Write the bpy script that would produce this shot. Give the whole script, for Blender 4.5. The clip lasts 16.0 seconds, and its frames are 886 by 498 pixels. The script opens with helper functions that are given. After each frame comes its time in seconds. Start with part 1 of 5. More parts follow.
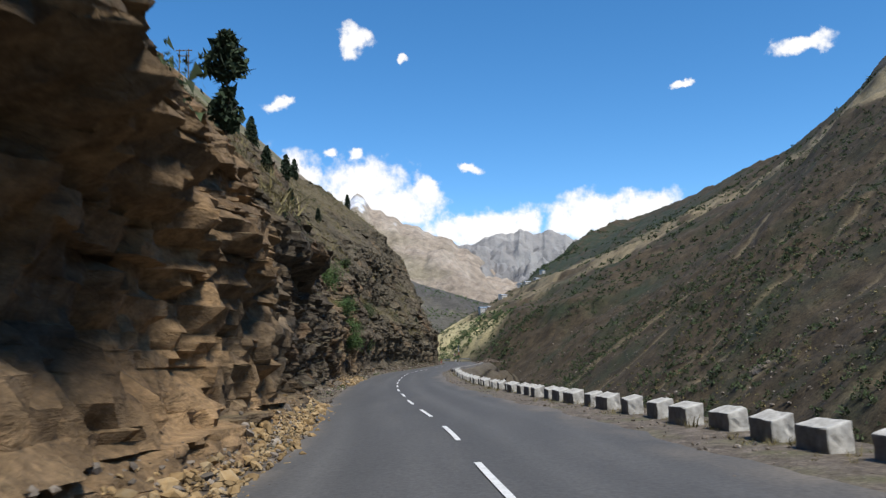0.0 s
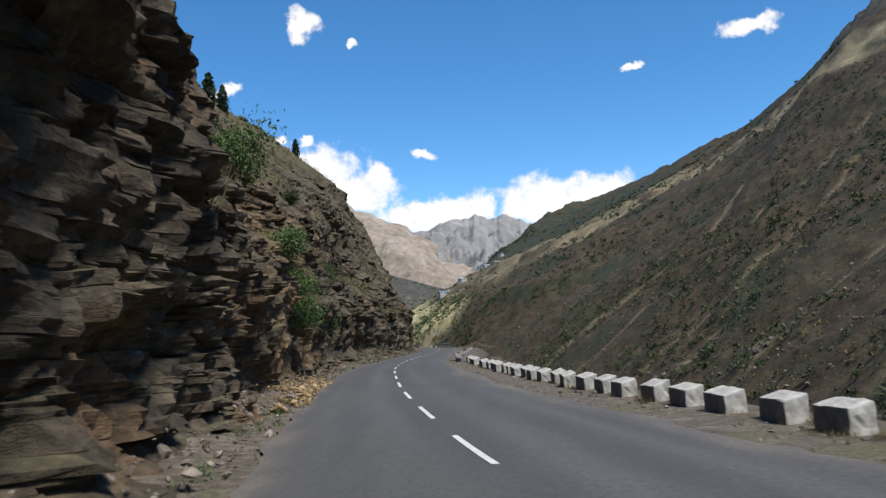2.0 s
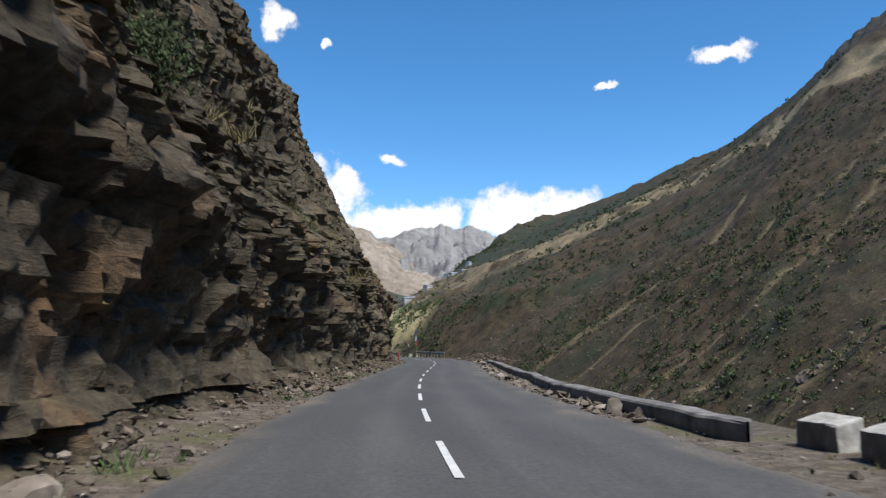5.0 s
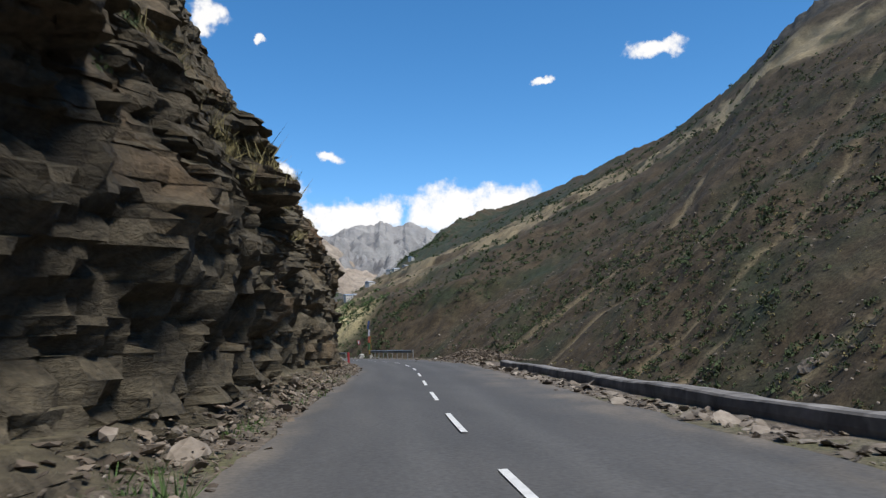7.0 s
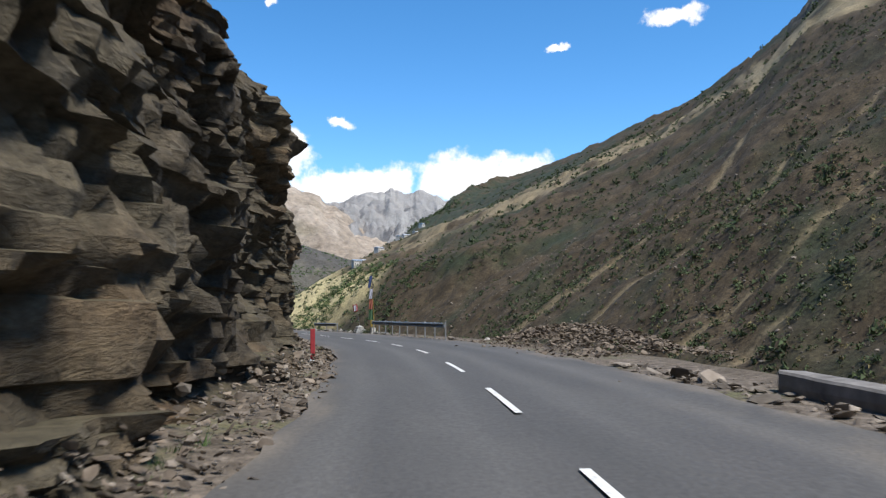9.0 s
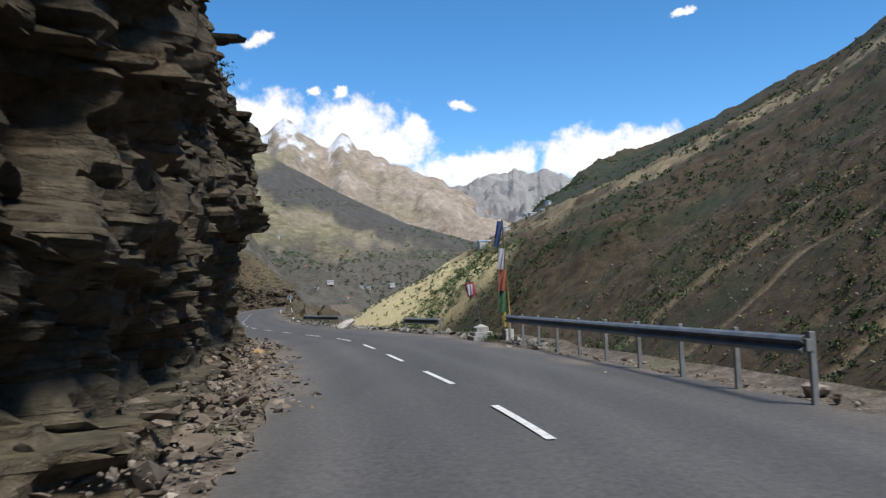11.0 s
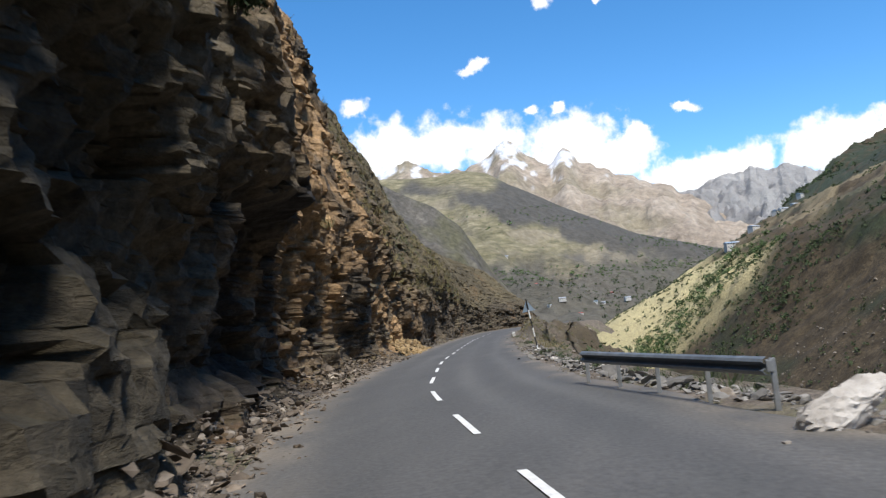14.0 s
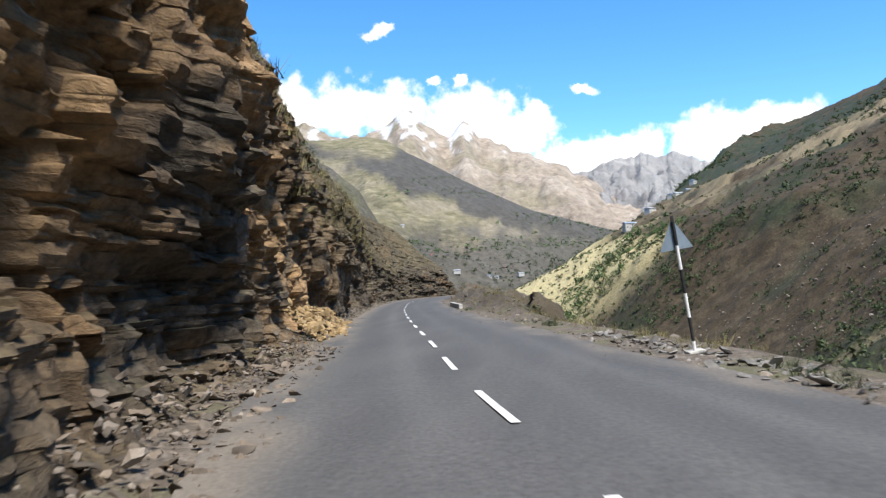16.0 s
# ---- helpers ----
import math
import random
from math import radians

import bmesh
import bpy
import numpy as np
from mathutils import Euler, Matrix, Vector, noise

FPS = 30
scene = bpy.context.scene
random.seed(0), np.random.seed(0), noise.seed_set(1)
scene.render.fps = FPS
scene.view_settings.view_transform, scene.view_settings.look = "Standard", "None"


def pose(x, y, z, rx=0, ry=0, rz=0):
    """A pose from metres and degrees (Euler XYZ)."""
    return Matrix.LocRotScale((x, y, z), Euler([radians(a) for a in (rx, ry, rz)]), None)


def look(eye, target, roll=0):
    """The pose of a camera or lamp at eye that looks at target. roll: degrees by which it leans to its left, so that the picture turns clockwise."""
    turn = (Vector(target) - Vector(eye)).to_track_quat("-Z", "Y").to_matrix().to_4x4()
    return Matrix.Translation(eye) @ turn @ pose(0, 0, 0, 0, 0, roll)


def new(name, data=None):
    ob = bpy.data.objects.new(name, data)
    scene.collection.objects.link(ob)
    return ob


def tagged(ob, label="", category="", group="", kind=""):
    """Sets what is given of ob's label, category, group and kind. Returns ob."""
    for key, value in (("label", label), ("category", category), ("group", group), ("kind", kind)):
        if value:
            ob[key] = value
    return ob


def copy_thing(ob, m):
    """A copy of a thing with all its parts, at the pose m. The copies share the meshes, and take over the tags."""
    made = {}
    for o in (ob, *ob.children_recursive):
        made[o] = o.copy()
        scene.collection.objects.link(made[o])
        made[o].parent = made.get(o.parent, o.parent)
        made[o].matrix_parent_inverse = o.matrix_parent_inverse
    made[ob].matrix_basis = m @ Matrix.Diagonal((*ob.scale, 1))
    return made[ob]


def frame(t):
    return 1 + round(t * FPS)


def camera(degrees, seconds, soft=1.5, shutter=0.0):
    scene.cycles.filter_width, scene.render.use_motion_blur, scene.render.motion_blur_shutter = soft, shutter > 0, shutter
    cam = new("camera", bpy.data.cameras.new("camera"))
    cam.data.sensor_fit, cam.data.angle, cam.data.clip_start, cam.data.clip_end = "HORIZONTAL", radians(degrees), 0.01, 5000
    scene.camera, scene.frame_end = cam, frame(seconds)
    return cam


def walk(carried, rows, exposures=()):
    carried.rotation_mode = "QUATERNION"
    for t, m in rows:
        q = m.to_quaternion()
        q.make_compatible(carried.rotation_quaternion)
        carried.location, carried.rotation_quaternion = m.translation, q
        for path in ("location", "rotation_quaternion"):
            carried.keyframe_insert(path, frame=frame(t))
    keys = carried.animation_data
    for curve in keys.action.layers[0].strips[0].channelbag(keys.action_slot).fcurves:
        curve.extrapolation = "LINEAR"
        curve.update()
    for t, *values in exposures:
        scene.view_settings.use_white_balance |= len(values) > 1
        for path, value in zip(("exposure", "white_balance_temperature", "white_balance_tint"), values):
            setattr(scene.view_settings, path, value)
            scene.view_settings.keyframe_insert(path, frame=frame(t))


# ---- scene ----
cam = camera(57.8, 16.0, soft=1.3, shutter=0.12)

ROWS = [
    (0, pose(0.02, 0.07, 1.74, 96.68, 1.43, -0.13)),
    (0.5, pose(-1.08, 8.46, 1.48, 94.81, 0.83, -3.43)),
    (1, pose(-1.99, 16.79, 1.30, 95.49, 1.96, -4.77)),
    (1.5, pose(-2.76, 25.09, 1.04, 94.07, 1.94, -4.06)),
    (2, pose(-3.46, 33.39, 0.98, 95.65, 3.07, -3.25)),
    (2.5, pose(-4.15, 41.72, 0.71, 96.79, 3.13, -3.64)),
    (3, pose(-4.74, 50.08, 0.53, 94.93, 1.63, -4.38)),
    (3.5, pose(-5.17, 58.45, 0.33, 94.88, 0.07, -5.15)),
    (6, pose(-4.18, 100.89, -0.28, 97.13, 1.39, -7.92)),
    (6.5, pose(-3.95, 108.52, -0.42, 97.07, 2.05, -9.40)),
    (7, pose(-3.60, 116.05, -0.64, 96.06, 1.65, -10.34)),
    (7.5, pose(-3.09, 123.55, -0.74, 94.21, 0.56, -11.12)),
    (8, pose(-2.44, 131.13, -0.84, 93.89, -0.84, -11.85)),
    (10.5, pose(2.10, 171.77, -1.12, 93.87, 4.62, -4.63)),
    (11, pose(2.07, 178.16, -1.20, 92.81, 2.45, -0.63)),
    (11.5, pose(1.71, 184.38, -1.34, 90.55, 3.76, 2.03)),
    (12, pose(0.99, 190.54, -1.42, 92.88, 3.67, 4.32)),
    (12.5, pose(0.02, 196.69, -1.54, 92.66, 3.20, 6.74)),
    (13, pose(-1.21, 202.84, -1.61, 93.72, 5.86, 9.67)),
    (13.5, pose(-2.83, 208.95, -1.66, 93.33, 5.35, 12.55)),
    (14, pose(-4.89, 215.02, -1.71, 95.22, 5.52, 15.81)),
    (14.5, pose(-7.28, 221.04, -1.82, 93.82, 3.68, 16.74)),
    (15, pose(-9.75, 227.11, -1.87, 92.93, 3.17, 14.26)),
    (15.5, pose(-12.08, 233.35, -1.94, 91.30, 3.05, 11.67)),
    (16, pose(-14.10, 239.80, -2.01, 92.50, 2.87, 7.98)),
]
EXPOSURES = [(0.0, 1.82), (0.6, 1.62), (1.5, 1.57), (2.0, 1.8), (2.5, 1.57), (3.5, 1.68), (6.0, 1.88), (7.0, 1.74), (7.5, 1.98), (8.0, 2.24), (10.5, 1.8), (11.5, 1.95), (12.0, 2.18), (12.5, 2.06), (13.0, 1.95), (13.5, 2.08), (14.0, 2.1),
             (15.0, 2.28), (16.0, 2.42)]
SUN_EL, SUN_AZ = 59.0, 142.0          # degrees; azimuth clockwise from +y
SUN, SKY, CLOUD_GLOW = 1.5, 0.056, 0.31

# exposure along the drive
walk(cam, ROWS, EXPOSURES)

# ---------------------------------------------------------------- light
world = bpy.data.worlds.new("sky_world")
scene.world = world
world.use_nodes = True
wn = world.node_tree
sky = wn.nodes.new("ShaderNodeTexSky")
sky.sky_type = "NISHITA"
sky.sun_disc = False
sky.sun_elevation = radians(SUN_EL)
sky.sun_rotation = radians(SUN_AZ)
sky.altitude = 3000
sky.air_density = 1.0
sky.dust_density = 0.1
sky.ozone_density = 2.2
wn.nodes["Background"].inputs["Strength"].default_value = SKY
vivid = wn.nodes.new("ShaderNodeHueSaturation")
vivid.inputs["Saturation"].default_value = 1.27
vivid.inputs["Hue"].default_value = 0.496
wn.links.new(sky.outputs[0], vivid.inputs["Color"])
wn.links.new(vivid.outputs[0], wn.nodes["Background"].inputs["Color"])

sun = bpy.data.lights.new("sun", "SUN")
sun.energy, sun.angle, sun.color = SUN, radians(18), (1.0, 0.95, 0.87)
sun_ob = new("sun", sun)
to_sun = Vector((math.sin(radians(SUN_AZ)) * math.cos(radians(SUN_EL)), math.cos(radians(SUN_AZ)) * math.cos(radians(SUN_EL)), math.sin(radians(SUN_EL))))
sun_ob.matrix_world = look(to_sun * 100, (0, 0, 0))


# ---------------------------------------------------------------- numeric helpers
def hash2(i, j, seed=0):
    """A random number in 0..1 for integer arrays."""
    n = (i.astype(np.int64) * 374761393 + j.astype(np.int64) * 668265263 + seed * 974711) & 0x7FFFFFFF
    n = ((n ^ (n >> 13)) * 1274126177) & 0x7FFFFFFF
    n = ((n ^ (n >> 16)) * 2246822519) & 0x7FFFFFFF
    return (n & 0xFFFF) / 65535.0


def vnoise(x, y, seed=0):
    """Smooth value noise in -1..1."""
    i, j = np.floor(x), np.floor(y)
    u, v = x - i, y - j
    u, v = u * u * (3 - 2 * u), v * v * (3 - 2 * v)
    a, b = hash2(i, j, seed), hash2(i + 1, j, seed)
    c, d = hash2(i, j + 1, seed), hash2(i + 1, j + 1, seed)
    return 2 * ((a * (1 - u) + b * u) * (1 - v) + (c * (1 - u) + d * u) * v) - 1


def fbm(x, y, seed=0, octaves=4, gain=0.5):
    out, amp = 0.0, 1.0
    for k in range(octaves):
        out = out + amp * vnoise(x * 2.03**k, y * 2.03**k, seed + 17 * k)
        amp *= gain
    return out


def ridged(x, y, seed=0, octaves=4):
    out, amp = 0.0, 1.0
    for k in range(octaves):
        out = out + amp * (1 - 2 * np.abs(vnoise(x * 2.07**k, y * 2.07**k, seed + 31 * k)))
        amp *= 0.5
    return out


def spline(pts, step):
    """A Catmull-Rom curve through points, sampled at an even step."""
    p = np.array(pts, float)
    p = np.vstack([2 * p[0] - p[1], p, 2 * p[-1] - p[-2]])
    t = np.linspace(0, 1, 40, endpoint=False)[:, None]
    out = []
    for a, b, c, d in zip(p, p[1:], p[2:], p[3:]):
        out.append(0.5 * (2 * b + (c - a) * t + (2 * a - 5 * b + 4 * c - d) * t**2 + (3 * b - a - 3 * c + d) * t**3))
    out = np.vstack([*out, p[-2:-1]])
    s = np.r_[0, np.cumsum(np.linalg.norm(np.diff(out, axis=0), axis=1))]
    at = np.arange(0, s[-1], step)
    return np.stack([np.interp(at, s, out[:, k]) for k in range(p.shape[1])], 1)


def smooth_step(a, b, x):
    t = np.clip((x - a) / (b - a), 0, 1)
    return t * t * (3 - 2 * t)


def grid_mesh(name, P, mat=None, smooth=True):
    """A mesh from an n x m array of points."""
    n, m = P.shape[:2]
    idx = np.arange(n * m).reshape(n, m)
    q = np.stack([idx[:-1, :-1], idx[1:, :-1], idx[1:, 1:], idx[:-1, 1:]], -1).reshape(-1, 4)
    me = bpy.data.meshes.new(name)
    me.vertices.add(n * m)
    me.vertices.foreach_set("co", P.reshape(-1).astype(np.float32))
    me.loops.add(q.size)
    me.loops.foreach_set("vertex_index", q.reshape(-1).astype(np.int32))
    me.polygons.add(len(q))
    me.polygons.foreach_set("loop_start", np.arange(0, q.size, 4, dtype=np.int32))
    me.polygons.foreach_set("use_smooth", np.full(len(q), smooth))
    me.update(calc_edges=True)
    if mat:
        me.materials.append(mat)
    return me


def soup_mesh(name, V, F, mat=None, smooth=False):
    """A mesh from vertices and triangles or quads as arrays."""
    k = F.shape[1]
    me = bpy.data.meshes.new(name)
    me.vertices.add(len(V))
    me.vertices.foreach_set("co", V.reshape(-1).astype(np.float32))
    me.loops.add(F.size)
    me.loops.foreach_set("vertex_index", F.reshape(-1).astype(np.int32))
    me.polygons.add(len(F))
    me.polygons.foreach_set("loop_start", np.arange(0, F.size, k, dtype=np.int32))
    me.polygons.foreach_set("use_smooth", np.full(len(F), smooth))
    me.update(calc_edges=True)
    if mat:
        me.materials.append(mat)
    return me


def part(name, bm, mat, parent=None, label="", smooth=False):
    """Links a bmesh as one mesh object, under a thing or part if one is given."""
    me = bpy.data.meshes.new(name)
    bm.to_mesh(me)
    bm.free()
    me.materials.append(mat)
    if smooth:
        me.polygons.foreach_set("use_smooth", np.full(len(me.polygons), True))
    ob = new(name, me)
    ob.parent = parent
    return tagged(ob, label)


def box(sx, sy, sz, at=(0, 0, 0), bevel=0.0, rot=None):
    bm = bmesh.new()
    bmesh.ops.create_cube(bm, size=1.0)
    bmesh.ops.scale(bm, vec=(sx, sy, sz), verts=bm.verts)
    if bevel:
        bmesh.ops.bevel(bm, geom=bm.edges[:], offset=bevel, segments=2, affect="EDGES", profile=0.6)
    if rot:
        bmesh.ops.transform(bm, matrix=rot, verts=bm.verts)
    bmesh.ops.translate(bm, vec=at, verts=bm.verts)
    return bm


def tube(a, b, r0, r1, seg=10):
    """A tapered round bar from a to b."""
    bm = bmesh.new()
    a, b = Vector(a), Vector(b)
    bmesh.ops.create_cone(bm, cap_ends=True, segments=seg, radius1=r0, radius2=r1, depth=(b - a).length)
    m = Matrix.Translation((a + b) / 2) @ (b - a).to_track_quat("Z", "Y").to_matrix().to_4x4()
    bmesh.ops.transform(bm, matrix=m, verts=bm.verts)
    return bm


# ---------------------------------------------------------------- materials
def ramp(nt, stops):
    r = nt.nodes.new("ShaderNodeValToRGB")
    while len(r.color_ramp.elements) < len(stops):
        r.color_ramp.elements.new(0.5)
    for e, (p, c) in zip(r.color_ramp.elements, stops):
        e.position, e.color = p, (*c, 1)
    return r


def surface(name, stops, scale, rough=0.9, bump=0.3, bump_scale=None, stretch=(1, 1, 1), detail=8.0, distance=0.05, metal=0.0,
            second=None, second_scale=1.0, second_range=(0.5, 0.65), up=None, up_range=(0.6, 0.85), island=0.0, rot=(0, 0, 0), spec=0.3, zones=(), tone=None, grain=None, beds=None):
    """A procedural material: a noise ramp, a second colour in patches, a colour for faces that look up, and bump."""
    m = bpy.data.materials.new(name)
    m.use_nodes = True
    nt = m.node_tree
    b = nt.nodes["Principled BSDF"]
    b.inputs["Roughness"].default_value = rough
    b.inputs["Metallic"].default_value = metal
    b.inputs["Specular IOR Level"].default_value = spec
    tc = nt.nodes.new("ShaderNodeTexCoord")
    mp = nt.nodes.new("ShaderNodeMapping")
    mp.inputs["Scale"].default_value = stretch
    mp.inputs["Rotation"].default_value = [radians(a) for a in rot]
    nt.links.new(tc.outputs["Object"], mp.inputs["Vector"])
    n = nt.nodes.new("ShaderNodeTexNoise")
    n.inputs["Scale"].default_value, n.inputs["Detail"].default_value, n.inputs["Roughness"].default_value = scale, detail, 0.62
    nt.links.new(mp.outputs[0], n.inputs["Vector"])
    r = ramp(nt, stops)
    nt.links.new(n.outputs["Fac"], r.inputs[0])
    col = r.outputs[0]

    def mixed(a, colour, fac):
        mx = nt.nodes.new("ShaderNodeMix")
        mx.data_type = "RGBA"
        nt.links.new(fac, mx.inputs["Factor"])
        nt.links.new(a, mx.inputs["A"])
        mx.inputs["B"].default_value = (*colour, 1)
        return mx.outputs["Result"]

    def ranged(value, lo, hi):
        mr = nt.nodes.new("ShaderNodeMapRange")
        mr.inputs["From Min"].default_value, mr.inputs["From Max"].default_value = lo, hi
        nt.links.new(value, mr.inputs["Value"])
        return mr.outputs[0]

    if second:
        n2 = nt.nodes.new("ShaderNodeTexNoise")
        n2.inputs["Scale"].default_value, n2.inputs["Detail"].default_value = second_scale, 6.0
        nt.links.new(mp.outputs[0], n2.inputs["Vector"])
        col = mixed(col, second, ranged(n2.outputs["Fac"], *second_range))
    if up:
        g = nt.nodes.new("ShaderNodeNewGeometry")
        sx = nt.nodes.new("ShaderNodeSeparateXYZ")
        nt.links.new(g.outputs["Normal"], sx.inputs[0])
        n3 = nt.nodes.new("ShaderNodeTexNoise")
        n3.inputs["Scale"].default_value, n3.inputs["Detail"].default_value = scale * 1.7, 5.0
        nt.links.new(tc.outputs["Object"], n3.inputs["Vector"])
        ad = nt.nodes.new("ShaderNodeMath")
        ad.operation = "MULTIPLY_ADD"
        nt.links.new(n3.outputs["Fac"], ad.inputs[0])
        ad.inputs[1].default_value = 0.5
        nt.links.new(sx.outputs["Z"], ad.inputs[2])
        col = mixed(col, up, ranged(ad.outputs[0], up_range[0] + 0.25, up_range[1] + 0.25))
    for key, colour in zones:
        at = nt.nodes.new("ShaderNodeAttribute")
        at.attribute_name = key
        col = mixed(col, colour, at.outputs["Fac"])
    if grain:
        ng = nt.nodes.new("ShaderNodeTexNoise")
        ng.inputs["Scale"].default_value, ng.inputs["Detail"].default_value, ng.inputs["Roughness"].default_value = grain[0], 5.0, 0.7
        nt.links.new(tc.outputs["Object"], ng.inputs["Vector"])
        hg = nt.nodes.new("ShaderNodeHueSaturation")
        mg = nt.nodes.new("ShaderNodeMapRange")
        mg.inputs["From Min"].default_value, mg.inputs["From Max"].default_value = 0.32, 0.68
        mg.inputs["To Min"].default_value, mg.inputs["To Max"].default_value = grain[1], grain[2]
        nt.links.new(ng.outputs["Fac"], mg.inputs["Value"])
        nt.links.new(mg.outputs[0], hg.inputs["Value"])
        nt.links.new(col, hg.inputs["Color"])
        col = hg.outputs[0]
    lamina = None
    if beds:
        wv = nt.nodes.new("ShaderNodeTexNoise")
        wv.inputs["Scale"].default_value, wv.inputs["Detail"].default_value = 0.35, 3.0
        nt.links.new(tc.outputs["Object"], wv.inputs["Vector"])
        warp = nt.nodes.new("ShaderNodeVectorMath")
        warp.operation = "MULTIPLY_ADD"
        nt.links.new(wv.outputs["Color"], warp.inputs[0])
        warp.inputs[1].default_value = (1.2, 1.2, 1.2)
        nt.links.new(tc.outputs["Object"], warp.inputs[2])
        mb = nt.nodes.new("ShaderNodeMapping")
        mb.inputs["Scale"].default_value = (0.22, 0.22, 1.0)
        mb.inputs["Rotation"].default_value = (radians(7), radians(5), 0)
        nt.links.new(warp.outputs[0], mb.inputs["Vector"])
        nl = nt.nodes.new("ShaderNodeTexNoise")
        nl.inputs["Scale"].default_value, nl.inputs["Detail"].default_value, nl.inputs["Roughness"].default_value = beds[0], 6.0, 0.72
        nt.links.new(mb.outputs[0], nl.inputs["Vector"])
        lamina = nl.outputs["Fac"]
        hl = nt.nodes.new("ShaderNodeHueSaturation")
        ml = nt.nodes.new("ShaderNodeMapRange")
        ml.inputs["From Min"].default_value, ml.inputs["From Max"].default_value = 0.3, 0.7
        ml.inputs["To Min"].default_value, ml.inputs["To Max"].default_value = beds[1], beds[2]
        nt.links.new(lamina, ml.inputs["Value"])
        nt.links.new(ml.outputs[0], hl.inputs["Value"])
        nt.links.new(col, hl.inputs["Color"])
        col = hl.outputs[0]
    if tone:
        at = nt.nodes.new("ShaderNodeAttribute")
        at.attribute_name = tone[0]
        hv = nt.nodes.new("ShaderNodeHueSaturation")
        mv = nt.nodes.new("ShaderNodeMapRange")
        mv.inputs["To Min"].default_value, mv.inputs["To Max"].default_value = tone[1], tone[2]
        nt.links.new(at.outputs["Fac"], mv.inputs["Value"])
        nt.links.new(mv.outputs[0], hv.inputs["Value"])
        nt.links.new(col, hv.inputs["Color"])
        col = hv.outputs[0]
    if island:
        g2 = nt.nodes.new("ShaderNodeNewGeometry")
        hs = nt.nodes.new("ShaderNodeHueSaturation")
        mr = nt.nodes.new("ShaderNodeMapRange")
        mr.inputs["To Min"].default_value, mr.inputs["To Max"].default_value = 1 - island, 1 + island
        nt.links.new(g2.outputs["Random Per Island"], mr.inputs["Value"])
        nt.links.new(mr.outputs[0], hs.inputs["Value"])
        nt.links.new(col, hs.inputs["Color"])
        col = hs.outputs[0]
    nt.links.new(col, b.inputs["Base Color"])
    if bump:
        nb = nt.nodes.new("ShaderNodeTexNoise")
        nb.inputs["Scale"].default_value, nb.inputs["Detail"].default_value = bump_scale or scale * 3, 10.0
        nb.inputs["Roughness"].default_value = 0.68
        nt.links.new(mp.outputs[0], nb.inputs["Vector"])
        bp = nt.nodes.new("ShaderNodeBump")
        bp.inputs["Strength"].default_value, bp.inputs["Distance"].default_value = bump, distance
        height = nb.outputs["Fac"]
        if lamina:
            vc = nt.nodes.new("ShaderNodeTexVoronoi")
            vc.feature = "DISTANCE_TO_EDGE"
            vc.inputs["Scale"].default_value = 2.6
            nt.links.new(warp.outputs[0], vc.inputs["Vector"])
            crack = ranged(vc.outputs["Distance"], 0.0, 0.05)
            for extra, weight in ((lamina, 0.9), (crack, 0.08)):
                mh = nt.nodes.new("ShaderNodeMath")
                mh.operation = "MULTIPLY_ADD"
                nt.links.new(extra, mh.inputs[0])
                mh.inputs[1].default_value = weight
                nt.links.new(height, mh.inputs[2])
                height = mh.outputs[0]
        nt.links.new(height, bp.inputs["Height"])
        nt.links.new(bp.outputs[0], b.inputs["Normal"])
    return m


M_ROCK = surface("layered_rock", [(0.25, (0.028, 0.022, 0.015)), (0.45, (0.058, 0.046, 0.032)), (0.6, (0.092, 0.074, 0.052)), (0.8, (0.165, 0.134, 0.095))], 1.3,
                 rough=0.92, bump=1.0, bump_scale=5.0, stretch=(0.9, 0.9, 1.4), distance=0.13, second=(0.17, 0.10, 0.05), second_scale=0.25,
                 second_range=(0.55, 0.74), up=(0.092, 0.080, 0.046), up_range=(0.78, 1.05), zones=[("grey", (0.086, 0.074, 0.050)), ("pale_or_sunlit", (0.27, 0.175, 0.09)), ("soil", (0.088, 0.072, 0.040)), ("wet_shade", (0.018, 0.017, 0.017))], tone=("tone", 0.65, 1.4), grain=(5.0, 0.6, 1.45), beds=(5.0, 0.62, 1.42))
M_HILL = surface("dry_hillside", [(0.3, (0.10, 0.085, 0.06)), (0.5, (0.17, 0.14, 0.10)), (0.7, (0.25, 0.21, 0.15))], 0.12, rough=0.95, bump=0.7,
                 bump_scale=0.5, distance=0.5, second=(0.085, 0.10, 0.045), second_scale=0.035, second_range=(0.48, 0.62), grain=(0.8, 0.55, 1.5))
# two light zones carry sunlight in the colour: ridge strip and spur
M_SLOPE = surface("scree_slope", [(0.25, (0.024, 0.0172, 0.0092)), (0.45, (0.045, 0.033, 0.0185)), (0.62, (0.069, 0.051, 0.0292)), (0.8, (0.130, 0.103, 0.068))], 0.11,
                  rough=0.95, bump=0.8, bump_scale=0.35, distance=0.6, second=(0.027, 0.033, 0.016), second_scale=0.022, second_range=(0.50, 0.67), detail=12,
                  zones=[("pale_or_sunlit", (0.24, 0.19, 0.11)), ("sunlit_spur", (0.40, 0.34, 0.18)), ("crag", (0.050, 0.046, 0.038)), ("forest", (0.024, 0.034, 0.020))], grain=(0.9, 0.45, 1.6))
